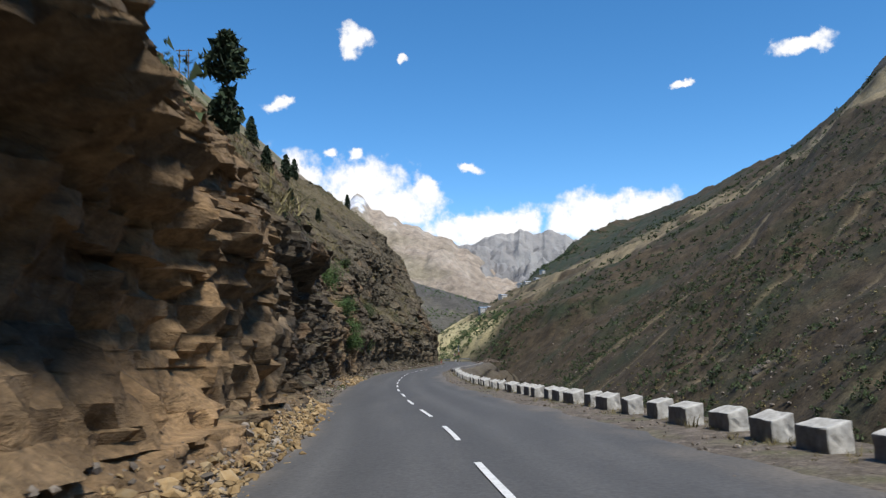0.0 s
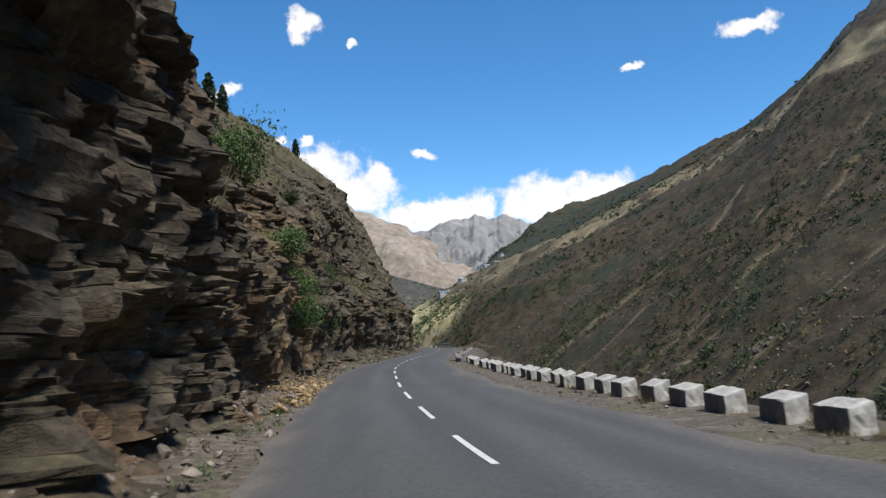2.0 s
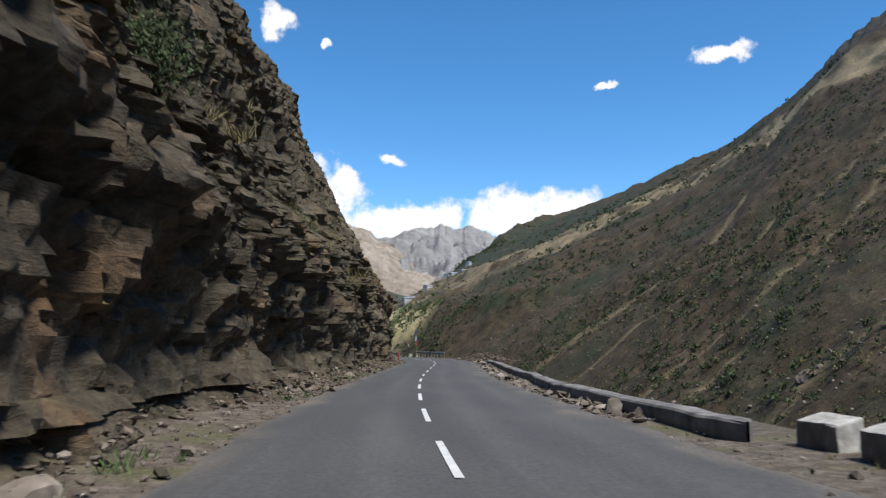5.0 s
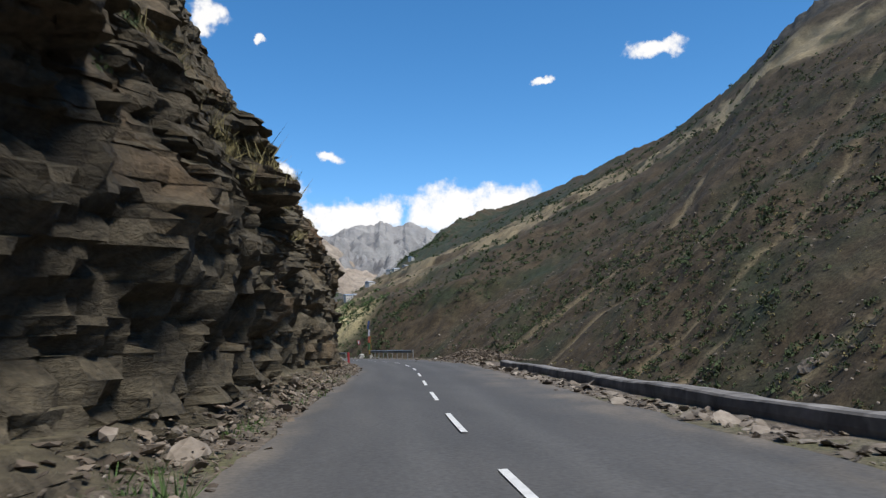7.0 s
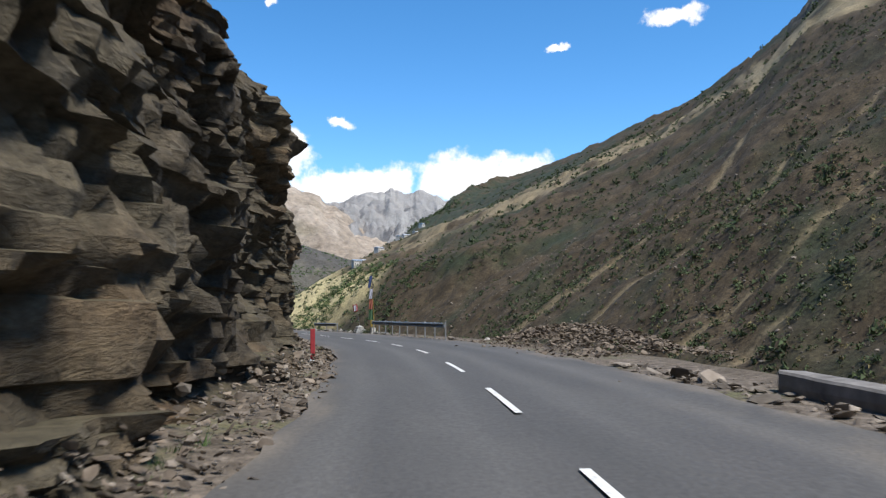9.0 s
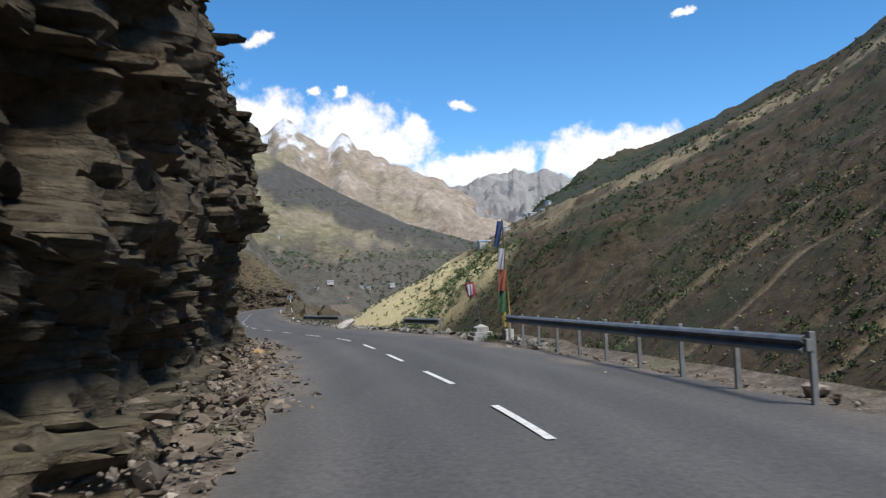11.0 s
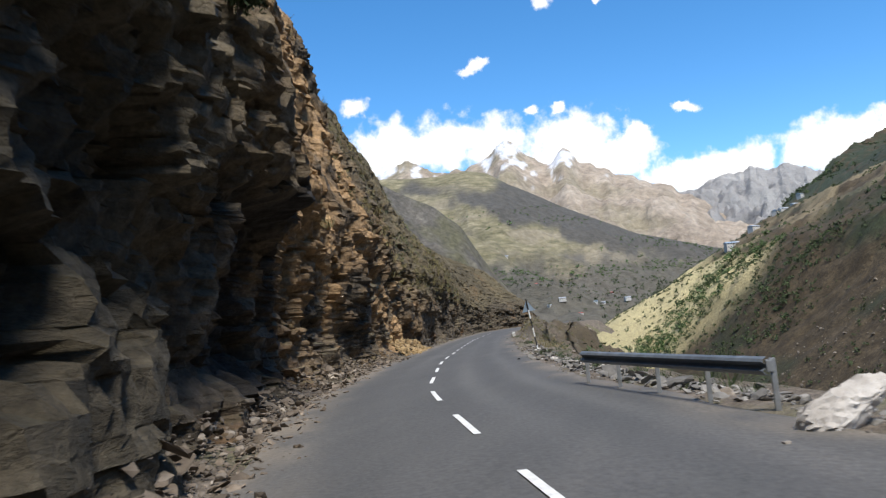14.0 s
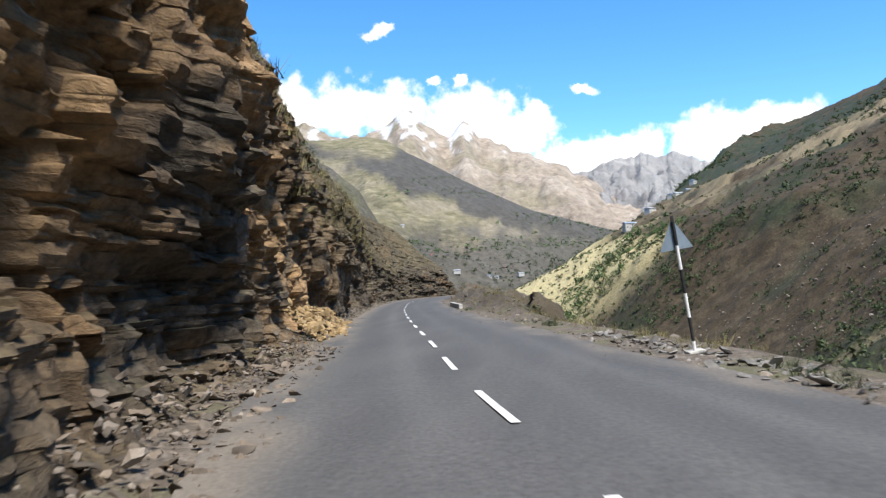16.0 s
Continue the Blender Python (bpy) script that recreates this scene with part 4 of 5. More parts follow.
M_BARK = surface("grey_bark", [(0.3, (0.07, 0.055, 0.04)), (0.6, (0.14, 0.115, 0.09))], 6, rough=0.95, bump=0.5, bump_scale=20, distance=0.02)
M_FLAGRED = surface("faded_red_cloth", [(0.3, (0.20, 0.02, 0.025)), (0.6, (0.30, 0.035, 0.04))], 6, rough=0.85, bump=0.2, bump_scale=40, distance=0.004)
M_WHITECLOTH = surface("white_cloth", [(0.3, (0.30, 0.30, 0.35)), (0.6, (0.46, 0.46, 0.52))], 5, rough=0.85, bump=0.2, bump_scale=40, distance=0.004)
M_GREENCLOTH = surface("faded_green_cloth", [(0.3, (0.03, 0.07, 0.035)), (0.6, (0.06, 0.12, 0.06))], 5, rough=0.9, bump=0.2, bump_scale=30, distance=0.004)
M_YELLOWCLOTH = surface("faded_yellow_cloth", [(0.3, (0.20, 0.15, 0.035)), (0.6, (0.30, 0.225, 0.06))], 5, rough=0.9, bump=0.2, bump_scale=30, distance=0.004)
M_BLUECLOTH = surface("faded_blue_cloth", [(0.3, (0.03, 0.05, 0.14)), (0.6, (0.06, 0.09, 0.20))], 5, rough=0.9, bump=0.2, bump_scale=30, distance=0.004)
M_PINKCLOTH = surface("faded_pink_cloth", [(0.3, (0.20, 0.06, 0.04)), (0.6, (0.28, 0.10, 0.065))], 5, rough=0.9, bump=0.2, bump_scale=30, distance=0.004)
M_PILE = surface("brown_slate_rubble", [(0.3, (0.07, 0.055, 0.042)), (0.5, (0.12, 0.095, 0.072)), (0.7, (0.19, 0.155, 0.12))], 3.0, rough=0.9, bump=0.4, bump_scale=12,
                 distance=0.02, island=0.5)
M_BLACK = surface("black_paint", [(0.3, (0.015, 0.015, 0.016)), (0.6, (0.03, 0.03, 0.03))], 8, rough=0.6, bump=0.1, bump_scale=30, distance=0.002)
M_WHITE = surface("white_paint", [(0.3, (0.62, 0.62, 0.6)), (0.6, (0.76, 0.76, 0.74))], 8, rough=0.6, bump=0.1, bump_scale=30, distance=0.002)
M_SIGN = surface("bare_sign_back", [(0.3, (0.20, 0.26, 0.31)), (0.6, (0.29, 0.35, 0.40))], 4, rough=0.45, bump=0.05, bump_scale=20, distance=0.002, metal=0.4)
M_ROOF = surface("sheet_roof", [(0.3, (0.25, 0.27, 0.30)), (0.6, (0.42, 0.44, 0.47))], 0.3, rough=0.6, bump=0.1, bump_scale=3, distance=0.02)
M_ROOFB = surface("blue_roof", [(0.3, (0.16, 0.22, 0.30)), (0.6, (0.24, 0.31, 0.38))], 0.3, rough=0.6, bump=0.1, bump_scale=3, distance=0.02)
M_ROOFR = surface("red_roof", [(0.3, (0.32, 0.07, 0.05)), (0.6, (0.42, 0.12, 0.09))], 0.3, rough=0.6, bump=0.1, bump_scale=3, distance=0.02)
M_PLASTER = surface("pale_plaster", [(0.3, (0.34, 0.32, 0.29)), (0.6, (0.50, 0.48, 0.44))], 0.5, rough=0.9, bump=0.1, bump_scale=3, distance=0.02)
M_PANE = surface("dark_pane", [(0.3, (0.02, 0.025, 0.03)), (0.6, (0.04, 0.045, 0.05))], 1.0, rough=0.15, bump=0, spec=0.5)

rng = np.random.default_rng(5)


DASHES = [(arc_of(5.1 + 7.05 * k), 3.6) for k in range(17)] + [(arc_of(125.1 + 7.5 * k), 3.9) for k in range(7)]
DASHES += [(arc_of(177.9) + 5.85 * k, 3.0) for k in range(30)]


def lane_dash(s1, length):
    """One painted dash that ends at arc length s1."""
    y1 = float(np.interp(s1, arc, mid[:, 1]))
    aside = 0.05 * float(np.interp(y1, [20, 50, 100, 130], [0, 1, 1, 0]))
    P = strip([aside - 0.054, aside + 0.054], [0.047, 0.047], s1 - length, s1 + 0.01, 0.4)
    ob = new("lane_dash", grid_mesh("lane_dash", P, M_LINE))
    ob.parent = road


for s_end, size in DASHES:
    lane_dash(s_end, size)


# ---------------------------------------------------------------- loose stones and plants, scattered
def stone_shapes(count, seed, flat=1.0):
    """Rough angular stones: arrays of vertices and triangles."""
    out = []
    r = np.random.default_rng(seed)
    for k in range(count):
        bm = bmesh.new()
        bmesh.ops.create_icosphere(bm, subdivisions=1, radius=1.0)
        v = np.array([q.co[:] for q in bm.verts])
        cut = r.normal(size=(5, 3))
        cut /= np.linalg.norm(cut, axis=1)[:, None]
        for c in cut:
            d = v @ c
            lim = r.uniform(0.45, 0.8)
            v = v - np.maximum(d - lim, 0)[:, None] * c
        v = v * (1, r.uniform(0.6, 1.0), flat * r.uniform(0.45, 0.8)) + r.normal(size=v.shape) * 0.05
        f = np.array([[q.index for q in p.verts] for p in bm.faces])
        bm.free()
        out.append((v, f))
    return out


def scatter(name, shapes, at, sizes, mat, label, category, seed=1, tilt=0.4, parent=None):
    """Many pieces as one object: at is an n x 3 array of places."""
    r = np.random.default_rng(seed)
    V, F, n0 = [], [], 0
    for p, k in zip(at, sizes):
        v, f = shapes[r.integers(len(shapes))]
        a, b, c = r.uniform(0, 6.28), r.normal() * tilt, r.normal() * tilt
        R = np.array(Euler((b, c, a)).to_matrix())
        V.append((v * k) @ R.T + p)
        F.append(f + n0)
        n0 += len(v)
    ob = new(name, soup_mesh(name, np.vstack(V), np.vstack(F), mat))
    return tagged(ob, label, category, kind="stuff")


def beside(s, off, z=0.0):
    """Places for arrays of arc length and offset, at the road's level."""
    c = np.stack([np.interp(s, arc, mid[:, k]) for k in (0, 1)], 1)
    r = np.stack([np.interp(s, arc, side[:, k]) for k in (0, 1)], 1)
    p = c + r * off[:, None]
    return np.column_stack([p, road_z(c[:, 1]) + z])


STONES, FLAKES = stone_shapes(14, 3), stone_shapes(10, 4, 0.32)


def litter(name, n, y0, y1, off_mid, off_dev, size, spread, shapes, mat, label, seed, z=0.0, heap=0.0):
    r = np.random.default_rng(seed)
    s = r.uniform(arc_of(y0), arc_of(y1), n)
    off = off_mid + off_dev * r.normal(size=n)
    ys = np.interp(s, arc, mid[:, 1])
    off = np.minimum(off, np.interp(ys, [0, 165, 184, 188, 200, 203, 209, 213, 245, 255, 290, 300], [6.4, 6.4, 6.4, 4.5, 4.6, 5.8, 5.8, 4.9, 5.0, 5.3, 5.3, 6.0]) - 0.6 * r.random(n) * (off > 4.6))
    k = size * np.exp(spread * r.normal(size=n))
    k = np.minimum(k, size * 4.5)
    lift = heap * np.maximum(0, np.abs(off) - LEFT - 0.25) * (off < 0)
    return scatter(name, shapes, beside(s, off, z) + np.column_stack([0 * s, 0 * s, k * 0.2 + lift]), k, mat, label, "stones", seed)


litter("cliff_foot_stones", 5500, -40, 350, -3.65, 0.28, 0.032, 0.6, STONES, M_STONE, "brown stones fallen along the foot of the cliff", 11, heap=0.6)
litter("near_rubble", 2600, 190, 262, -2.95, 0.25, 0.04, 0.6, FLAKES, M_PILE, "slate chips and dirt on the road edge", 20)
litter("cliff_foot_slate", 3500, 110, 262, -3.6, 0.28, 0.05, 0.55, FLAKES, M_PILE, "flat slate chips fallen along the foot of the cliff", 12, heap=0.6)
litter("ochre_rubble", 1700, 4, 33, -3.6, 0.3, 0.045, 0.6, STONES, M_OCHRE, "yellow-brown rubble at the foot of the cliff", 13, heap=0.5)
litter("ochre_rubble", 600, 58, 74, -3.65, 0.3, 0.05, 0.6, STONES, M_OCHRE, "yellow-brown rubble at the foot of the cliff", 14, heap=0.5)
litter("ochre_rubble", 800, 266, 281, -3.8, 0.4, 0.09, 0.6, STONES, M_OCHRE, "orange rubble heap below the ochre rock", 15, heap=0.9)
litter("shoulder_gravel", 5500, -30, 345, 5.0, 0.75, 0.026, 0.6, STONES, M_STONE, "grey gravel and stones on the valley-side shoulder", 16)
litter("wall_foot_stones", 1300, 100, 168, 4.4, 0.22, 0.075, 0.6, FLAKES, M_STONE, "pale stones lying along the parapet wall", 17)
litter("slate_slabs", 420, 219, 240, 4.65, 0.3, 0.11, 0.45, FLAKES, M_SLATE, "flat broken slate slabs beside the guard rail", 19)
litter("roadside_slate", 1900, 200, 262, 4.8, 0.4, 0.06, 0.6, FLAKES, M_SLATE, "flat slate stones heaped along the valley-side edge", 18)


def talus_stones(name, n, seed, size, shapes, mat, label, y0, y1):
    """Stones lying on the apron at the foot of the cliff."""
    r = np.random.default_rng(seed)
    h = cP[:, 2] - road_z(cP[:, 1])
    v = cP[(h > -0.1) & (h < 0.55) & (cP[:, 1] > y0) & (cP[:, 1] < y1)]
    q = v[r.integers(len(v), size=n)] + r.uniform(-0.12, 0.12, (n, 3)) * (1, 1, 0.2)
    return scatter(name, shapes, q, np.minimum(size * np.exp(0.6 * r.normal(size=n)), 0.32), mat, label, "stones", seed, 0.3)


talus_stones("talus_slate", 3000, 24, 0.075, FLAKES, M_PILE, "slate flakes lying on the apron below the cliff", 84, 262)
talus_stones("talus_stones", 1600, 25, 0.06, STONES, M_STONE, "brown stones lying on the apron below the cliff", -5, 345)


def rubble_pile():
    """A mound of slate on the shoulder."""
    r = np.random.default_rng(21)
    n = 4200
    y = r.uniform(0, 1, n)
    s = arc_of(171.5) + 14.5 * y
    w = r.normal(size=n) * 1.25
    env = np.sin(np.pi * np.clip(y, 0, 1)) ** 0.5
    off = 6.9 + w
    h = 0.95 * env * np.exp(-((w / 1.5) ** 2)) * r.uniform(0.55, 1.0, n)
    k = np.minimum(0.062 * np.exp(0.5 * r.normal(size=n)), 0.2)
    return scatter("slate_pile", FLAKES, beside(s, off, h), k, M_PILE, "pile of broken slate rubble on the road shoulder", "rubble", 22)


rubble_pile()


def boulder(at, size, mat, label, seed, name="boulder", detail=3, category="rock"):
    """One larger rock with cut faces."""
    r = np.random.default_rng(seed)
    bm = bmesh.new()
    bmesh.ops.create_icosphere(bm, subdivisions=detail, radius=1.0)
    cuts = r.normal(size=(9, 3))
    cuts /= np.linalg.norm(cuts, axis=1)[:, None]
    lims = r.uniform(0.5, 0.85, 9)
    for q in bm.verts:
        v = np.array(q.co)
        for c, l in zip(cuts, lims):
            v = v - max(v @ c - l, 0) * c
        q.co = Vector(v * (1 + 0.05 * r.normal()))
    bmesh.ops.scale(bm, vec=size, verts=bm.verts)
    ob = part(name, bm, mat)
    ob.matrix_world = pose(*at, 0, 0, r.uniform(0, 360))
    return tagged(ob, label, category)


big = boulder((-3.15, 224.9, float(road_z(225)) + 0.27), (0.60, 0.34, 0.27), M_WHITEROCK, "large pale boulder lying on the roadside edge", 33, detail=4)
big.matrix_world = pose(-3.15, 224.9, float(road_z(225)) + 0.24, 0, -24, 12)
boulder((110.4, 280.7, -11.0), (3.4, 3.0, 2.8), M_STONE, "large grey boulder lodged on the scree slope", 32)
for k, (y, off, size) in enumerate([(188.6, 4.35, 0.2), (185.2, 5.0, 0.18), (206.4, 4.9, 0.2), (216, 4.9, 0.1), (219, 4.7, 0.13), (222, 4.8, 0.15), (227.5, 4.4, 0.12), (243.3, 4.3, 0.17)]):
    p = along(arc_of(y), off, size * 0.35)
    boulder(p, (size * 1.3, size, size * 0.7), M_WHITEROCK if k % 3 else M_STONE, "pale roadside rock on the gravel edge", 40 + k, detail=2)
for k, (y, off, size) in enumerate([(16.5, -3.6, 0.2), (56.4, -3.7, 0.28), (66, -3.9, 0.16), (92, -3.9, 0.32), (126.6, -3.75, 0.3), (148, -3.8, 0.22), (204, -3.6, 0.24), (244, -3.9, 0.3), (274.5, -4.1, 0.5)]):
    p = along(arc_of(y), off, size * 0.35)
    boulder(p, (size * 1.2, size, size * 0.75), M_OCHRE if k in (1, 6, 8) else M_STONE, "fallen rock at the foot of the cliff", 60 + k, detail=2)


# ---------------------------------------------------------------- parapet blocks
def parapet_block(seed):
    r = np.random.default_rng(seed)
    bm = box(0.42, 0.98, 0.54, (0, 0, 0.23), 0.035)
    bmesh.ops.subdivide_edges(bm, edges=[e for e in bm.edges if e.calc_length() > 0.2], cuts=3, use_grid_fill=True)
    for q in bm.verts:
        n = noise.noise_vector(Vector(q.co) * 4 + Vector((seed * 3.1, 0, 0)))
        q.co += n * 0.022
        if r.random() < 0.05:
            q.co *= 0.96
        q.co.z -= 0.11 * max(q.co.z - 0.1, 0) / 0.4 * (0.21 - q.co.x) / 0.42
    ob = part("parapet_block", bm, M_LIME)
    # lower faces towards the road take the darker concrete
    ob.data.materials.append(M_DARKSIDE)
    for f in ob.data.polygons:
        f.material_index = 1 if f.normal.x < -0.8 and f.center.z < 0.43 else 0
    return tagged(ob, "whitewashed concrete parapet block with chipped edges on the road edge", "parapet block", "parapet blocks along the road edge")


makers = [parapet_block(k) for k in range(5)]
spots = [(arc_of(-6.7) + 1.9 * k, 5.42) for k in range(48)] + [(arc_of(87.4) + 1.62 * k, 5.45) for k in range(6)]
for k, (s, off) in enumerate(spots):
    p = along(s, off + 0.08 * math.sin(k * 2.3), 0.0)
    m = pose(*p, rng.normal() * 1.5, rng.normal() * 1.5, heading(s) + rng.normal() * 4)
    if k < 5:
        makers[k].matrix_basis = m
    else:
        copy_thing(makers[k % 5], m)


# ---- low parapet wall
def parapet_wall():
    def wall_shape(s, off, h):
        ys = np.interp(s, arc, mid[:, 1])
        return off + 0.6 * smooth_step(112, 125, ys) - 0.3 * smooth_step(148, 162, ys) + 0.03 * vnoise(s * 0.7, off * 2, 3), h + (h > 0.2) * 0.035 * fbm(s * 0.5, off, 4, 3)
    P = strip([4.6, 4.58, 4.6, 4.64, 4.84, 5.04, 5.08, 5.10], [-0.15, 0.12, 0.29, 0.33, 0.34, 0.33, 0.29, -0.6], arc_of(96.6), arc_of(161.8), 0.4, wall_shape)
    for end, k in ((0, 1), (-1, -1)):
        P[end] = P[end].mean(0) * 0.9 + P[end] * 0.1
        P[end, :, 2] = P[end + k, :, 2] * 0.97 + P[end + k, 0, 2] * 0.03
    wall = new("parapet_wall", grid_mesh("parapet_wall", P, M_CONCRETE, smooth=False))
    return tagged(wall, "long low stained concrete parapet wall on the road edge", "wall")


parapet_wall()


# ---------------------------------------------------------------- guard rails
def rail_bar(a, b):
    """A W-shaped steel beam from a to b, open to the road."""
    a, b = Vector(a), Vector(b)
    way = (b - a).normalized()
    out = -way.cross(Vector((0, 0, 1))).normalized()
    shape = [(-0.125, 0.0), (-0.1, 0.045), (-0.06, 0.075), (-0.025, 0.02), (0.0, 0.0), (0.025, 0.02), (0.06, 0.075), (0.1, 0.045), (0.125, 0.0)]
    back = [(z, d - 0.012) for z, d in reversed(shape)]
    bm = bmesh.new()
    rings = []
    for p in (a, b):
        rings.append([bm.verts.new(p + Vector((0, 0, z)) + out * d) for z, d in shape + back])
    n = len(rings[0])
    for k in range(n):
        bm.faces.new((rings[0][k], rings[0][(k + 1) % n], rings[1][(k + 1) % n], rings[1][k]))
    for ring in rings:
        bm.faces.new(ring)
    bmesh.ops.recalc_face_normals(bm, faces=bm.faces)
    return bm


def guard_rail(points, label, top=0.82, post_top=0.98):
    """A guard rail over posts at the given ground points, in order along the road."""
    rail = new("guard_rail")
    rail.location = points[0]
    tagged(rail, label, "guard rail", "guard rails on the valley side")
    o = Vector(points[0])
    for k, p in enumerate(points):
        q = Vector(p) - o
        away = (Vector(points[-1]) - o).normalized().cross(Vector((0, 0, 1))) * 0.09
        bm = box(0.075, 0.09, post_top + 0.6, q + away + Vector((0, 0, (post_top - 0.6) / 2)), 0.012)
        post = part("post", bm, M_ZINC, rail)
        part("spacer", box(0.09, 0.10, 0.16, q + away * 0.5 + Vector((0, 0, top)), 0.01), M_ZINC, post)
        if k:
            a, b = Vector(points[k - 1]) - o, q
            part("beam", rail_bar(a + Vector((0, 0, top)), b + Vector((0, 0, top))), M_DARKRAIL, rail)
    return rail


def post_line(a, b, n):
    a, b = np.array(a), np.array(b)
    return [(*(a + (b - a) * k / (n - 1)), float(road_z(a[1] + (b[1] - a[1]) * k / (n - 1)))) for k in range(n)]


guard_rail(post_line((6.70, 188.25), (4.46, 205.3), 10), "grey steel guard rail on posts at the valley edge", 0.77, 0.94)
guard_rail(post_line((2.2, 212.8), (0.55, 217.0), 3), "short grey steel guard rail at the valley edge", 0.56, 0.7)
guard_rail(post_line((-3.75, 226.6), (-6.9, 233.2), 5), "grey steel guard rail beside slate rubble", 0.62, 0.72)


# ---------------------------------------------------------------- shrine, poles and flags
def cloth(w, h, nu=10, nv=14, wave=0.04, seed=0, lean=0.0):
    """A hanging cloth in the xz plane with folds, 8 mm thick."""
    bm = bmesh.new()
    grid = []
    for side_ in (0, 1):
        rows = []
        for j in range(nv + 1):
            row = []
            for i in range(nu + 1):
                x, z = w * i / nu, -h * j / nv
                y = wave * math.sin(i * 1.1 + seed + j * 0.25) * (0.3 + j / nv) + lean * j / nv
                row.append(bm.verts.new((x, y + 0.008 * side_, z)))
            rows.append(row)
        grid.append(rows)
    for side_, rows in enumerate(grid):
        for j in range(nv):
            for i in range(nu):
                q = (rows[j][i], rows[j][i + 1], rows[j + 1][i + 1], rows[j + 1][i])
                bm.faces.new(q if side_ else q[::-1])
    return bm


def shrine():
    base = new("shrine_pedestal")
    z = float(road_z(207.2))
    base.matrix_world = pose(3.70, 207.3, z, 0, 0, 14)
    tagged(base, "three-tiered white masonry pedestal at the road edge", "pedestal")
    for k, (w, h, zz) in enumerate([(0.82, 0.22, 0.04), (0.66, 0.15, 0.215), (0.45, 0.16, 0.365)]):
        part("tier", box(w, w, h, (0, 0, zz), 0.02), M_LIME, base)
    bm = bmesh.new()
    bmesh.ops.create_cone(bm, cap_ends=True, segments=4, radius1=0.335, radius2=0.03, depth=0.11)
    bmesh.ops.rotate(bm, cent=(0, 0, 0), matrix=Matrix.Rotation(radians(45), 3, "Z"), verts=bm.verts)
    bmesh.ops.translate(bm, vec=(0, 0, 0.498), verts=bm.verts)
    part("cap", bm, M_LIME, base)
    block = part("stone_block", box(0.32, 0.30, 0.42, (0, 0, 0.19), 0.03), M_LIME)
    block.matrix_world = pose(4.55, 205.9, float(road_z(206)), 0, 0, 22)
    tagged(block, "small whitewashed stone block beside the pedestal", "block")
    flag = new("flagpole")
    flag.location = (3.70, 207.3, z + 0.54)
    tagged(flag, "thin leaning wire pole with a red and white flag", "flagpole")
    part("pole", tube((0, 0, -0.05), (-0.24, 0.1, 1.95), 0.010, 0.006, 8), M_ZINC, flag)
    banner = part("flag", cloth(0.33, 0.52, wave=0.035, seed=1), M_FLAGRED, flag, "red-bordered flag")
    banner.matrix_local = pose(-0.52, 0.05, 1.50, 0, -12, 0)
    panel = part("panel", cloth(0.21, 0.40, wave=0.035, seed=1.6), M_WHITECLOTH, banner, "white cloth centre")
    panel.matrix_local = pose(0.05, -0.026, -0.06)


shrine()


def prayer_pole():
    z = float(road_z(206))
    pole = new("prayer_flag_pole")
    pole.location = (4.62, 205.9, z)
    tagged(pole, "tall wooden pole wound with faded green and yellow prayer cloth", "flagpole")
    part("pole", tube((0, 0, -0.3), (-0.1, 0.0, 4.2), 0.045, 0.025, 10), M_BARK, pole)
    for k, (zz, w, h, mat) in enumerate([(4.15, 0.2, 0.9, M_BLUECLOTH), (3.2, 0.2, 0.72, M_WHITECLOTH), (2.45, 0.27, 0.72, M_PINKCLOTH), (1.72, 0.34, 0.75, M_GREENCLOTH), (0.97, 0.26, 0.5, M_YELLOWCLOTH)]):
        c = part("prayer_cloth", cloth(w, h, 8, 12, 0.06, k * 1.7, -0.05), mat, pole)
        c.matrix_local = pose(-0.08 - w + 0.02 * k, -0.05, zz, 0, 10 - 3 * k, 6 * k - 10)
    strip_ = part("prayer_cloth", cloth(0.05, 2.3, 3, 24, 0.03, 0.4), M_YELLOWCLOTH, pole)
    strip_.matrix_local = pose(-0.08, -0.06, 2.5, 0, -2.5, 0)


prayer_pole()


# ---------------------------------------------------------------- road sign seen from behind
def warning_sign():
    z = float(road_z(255.6))
    sign = new("road_sign")
    sign.matrix_world = pose(-11.55, 255.6, z, 3, -7.5, heading(arc_of(255)))
    tagged(sign, "triangular road sign on a black and white striped pole", "road sign")
    for k in range(6):
        part("pole_band", tube((0, 0, -0.2 + 0.46 * k), (0, 0, 0.26 + 0.46 * k), 0.032, 0.032, 12), M_WHITE if k % 2 == 0 else M_BLACK, sign, "white pole band" if k % 2 == 0 else "black pole band")
    bm = bmesh.new()
    tri = [(-0.33, 2.02), (0.33, 2.02), (0.0, 2.62)]
    fr = [bm.verts.new((x, 0.035, zz)) for x, zz in tri]
    bk = [bm.verts.new((x, 0.047, zz)) for x, zz in tri]
    bm.faces.new(fr)
    bm.faces.new(bk[::-1])
    for k in range(3):
        bm.faces.new((fr[k], bk[k], bk[(k + 1) % 3], fr[(k + 1) % 3]))
    bmesh.ops.recalc_face_normals(bm, faces=bm.faces)
    plate = part("plate", bm, M_SIGN, sign, "bare grey-blue back of the triangular plate")
    part("bracket", box(0.06, 0.03, 0.62, (0, 0.018, 2.36), 0.005), M_BLACK, plate)
    part("footing", box(0.34, 0.3, 0.14, (0, 0, 0.02), 0.03), M_LIME, sign)


warning_sign()


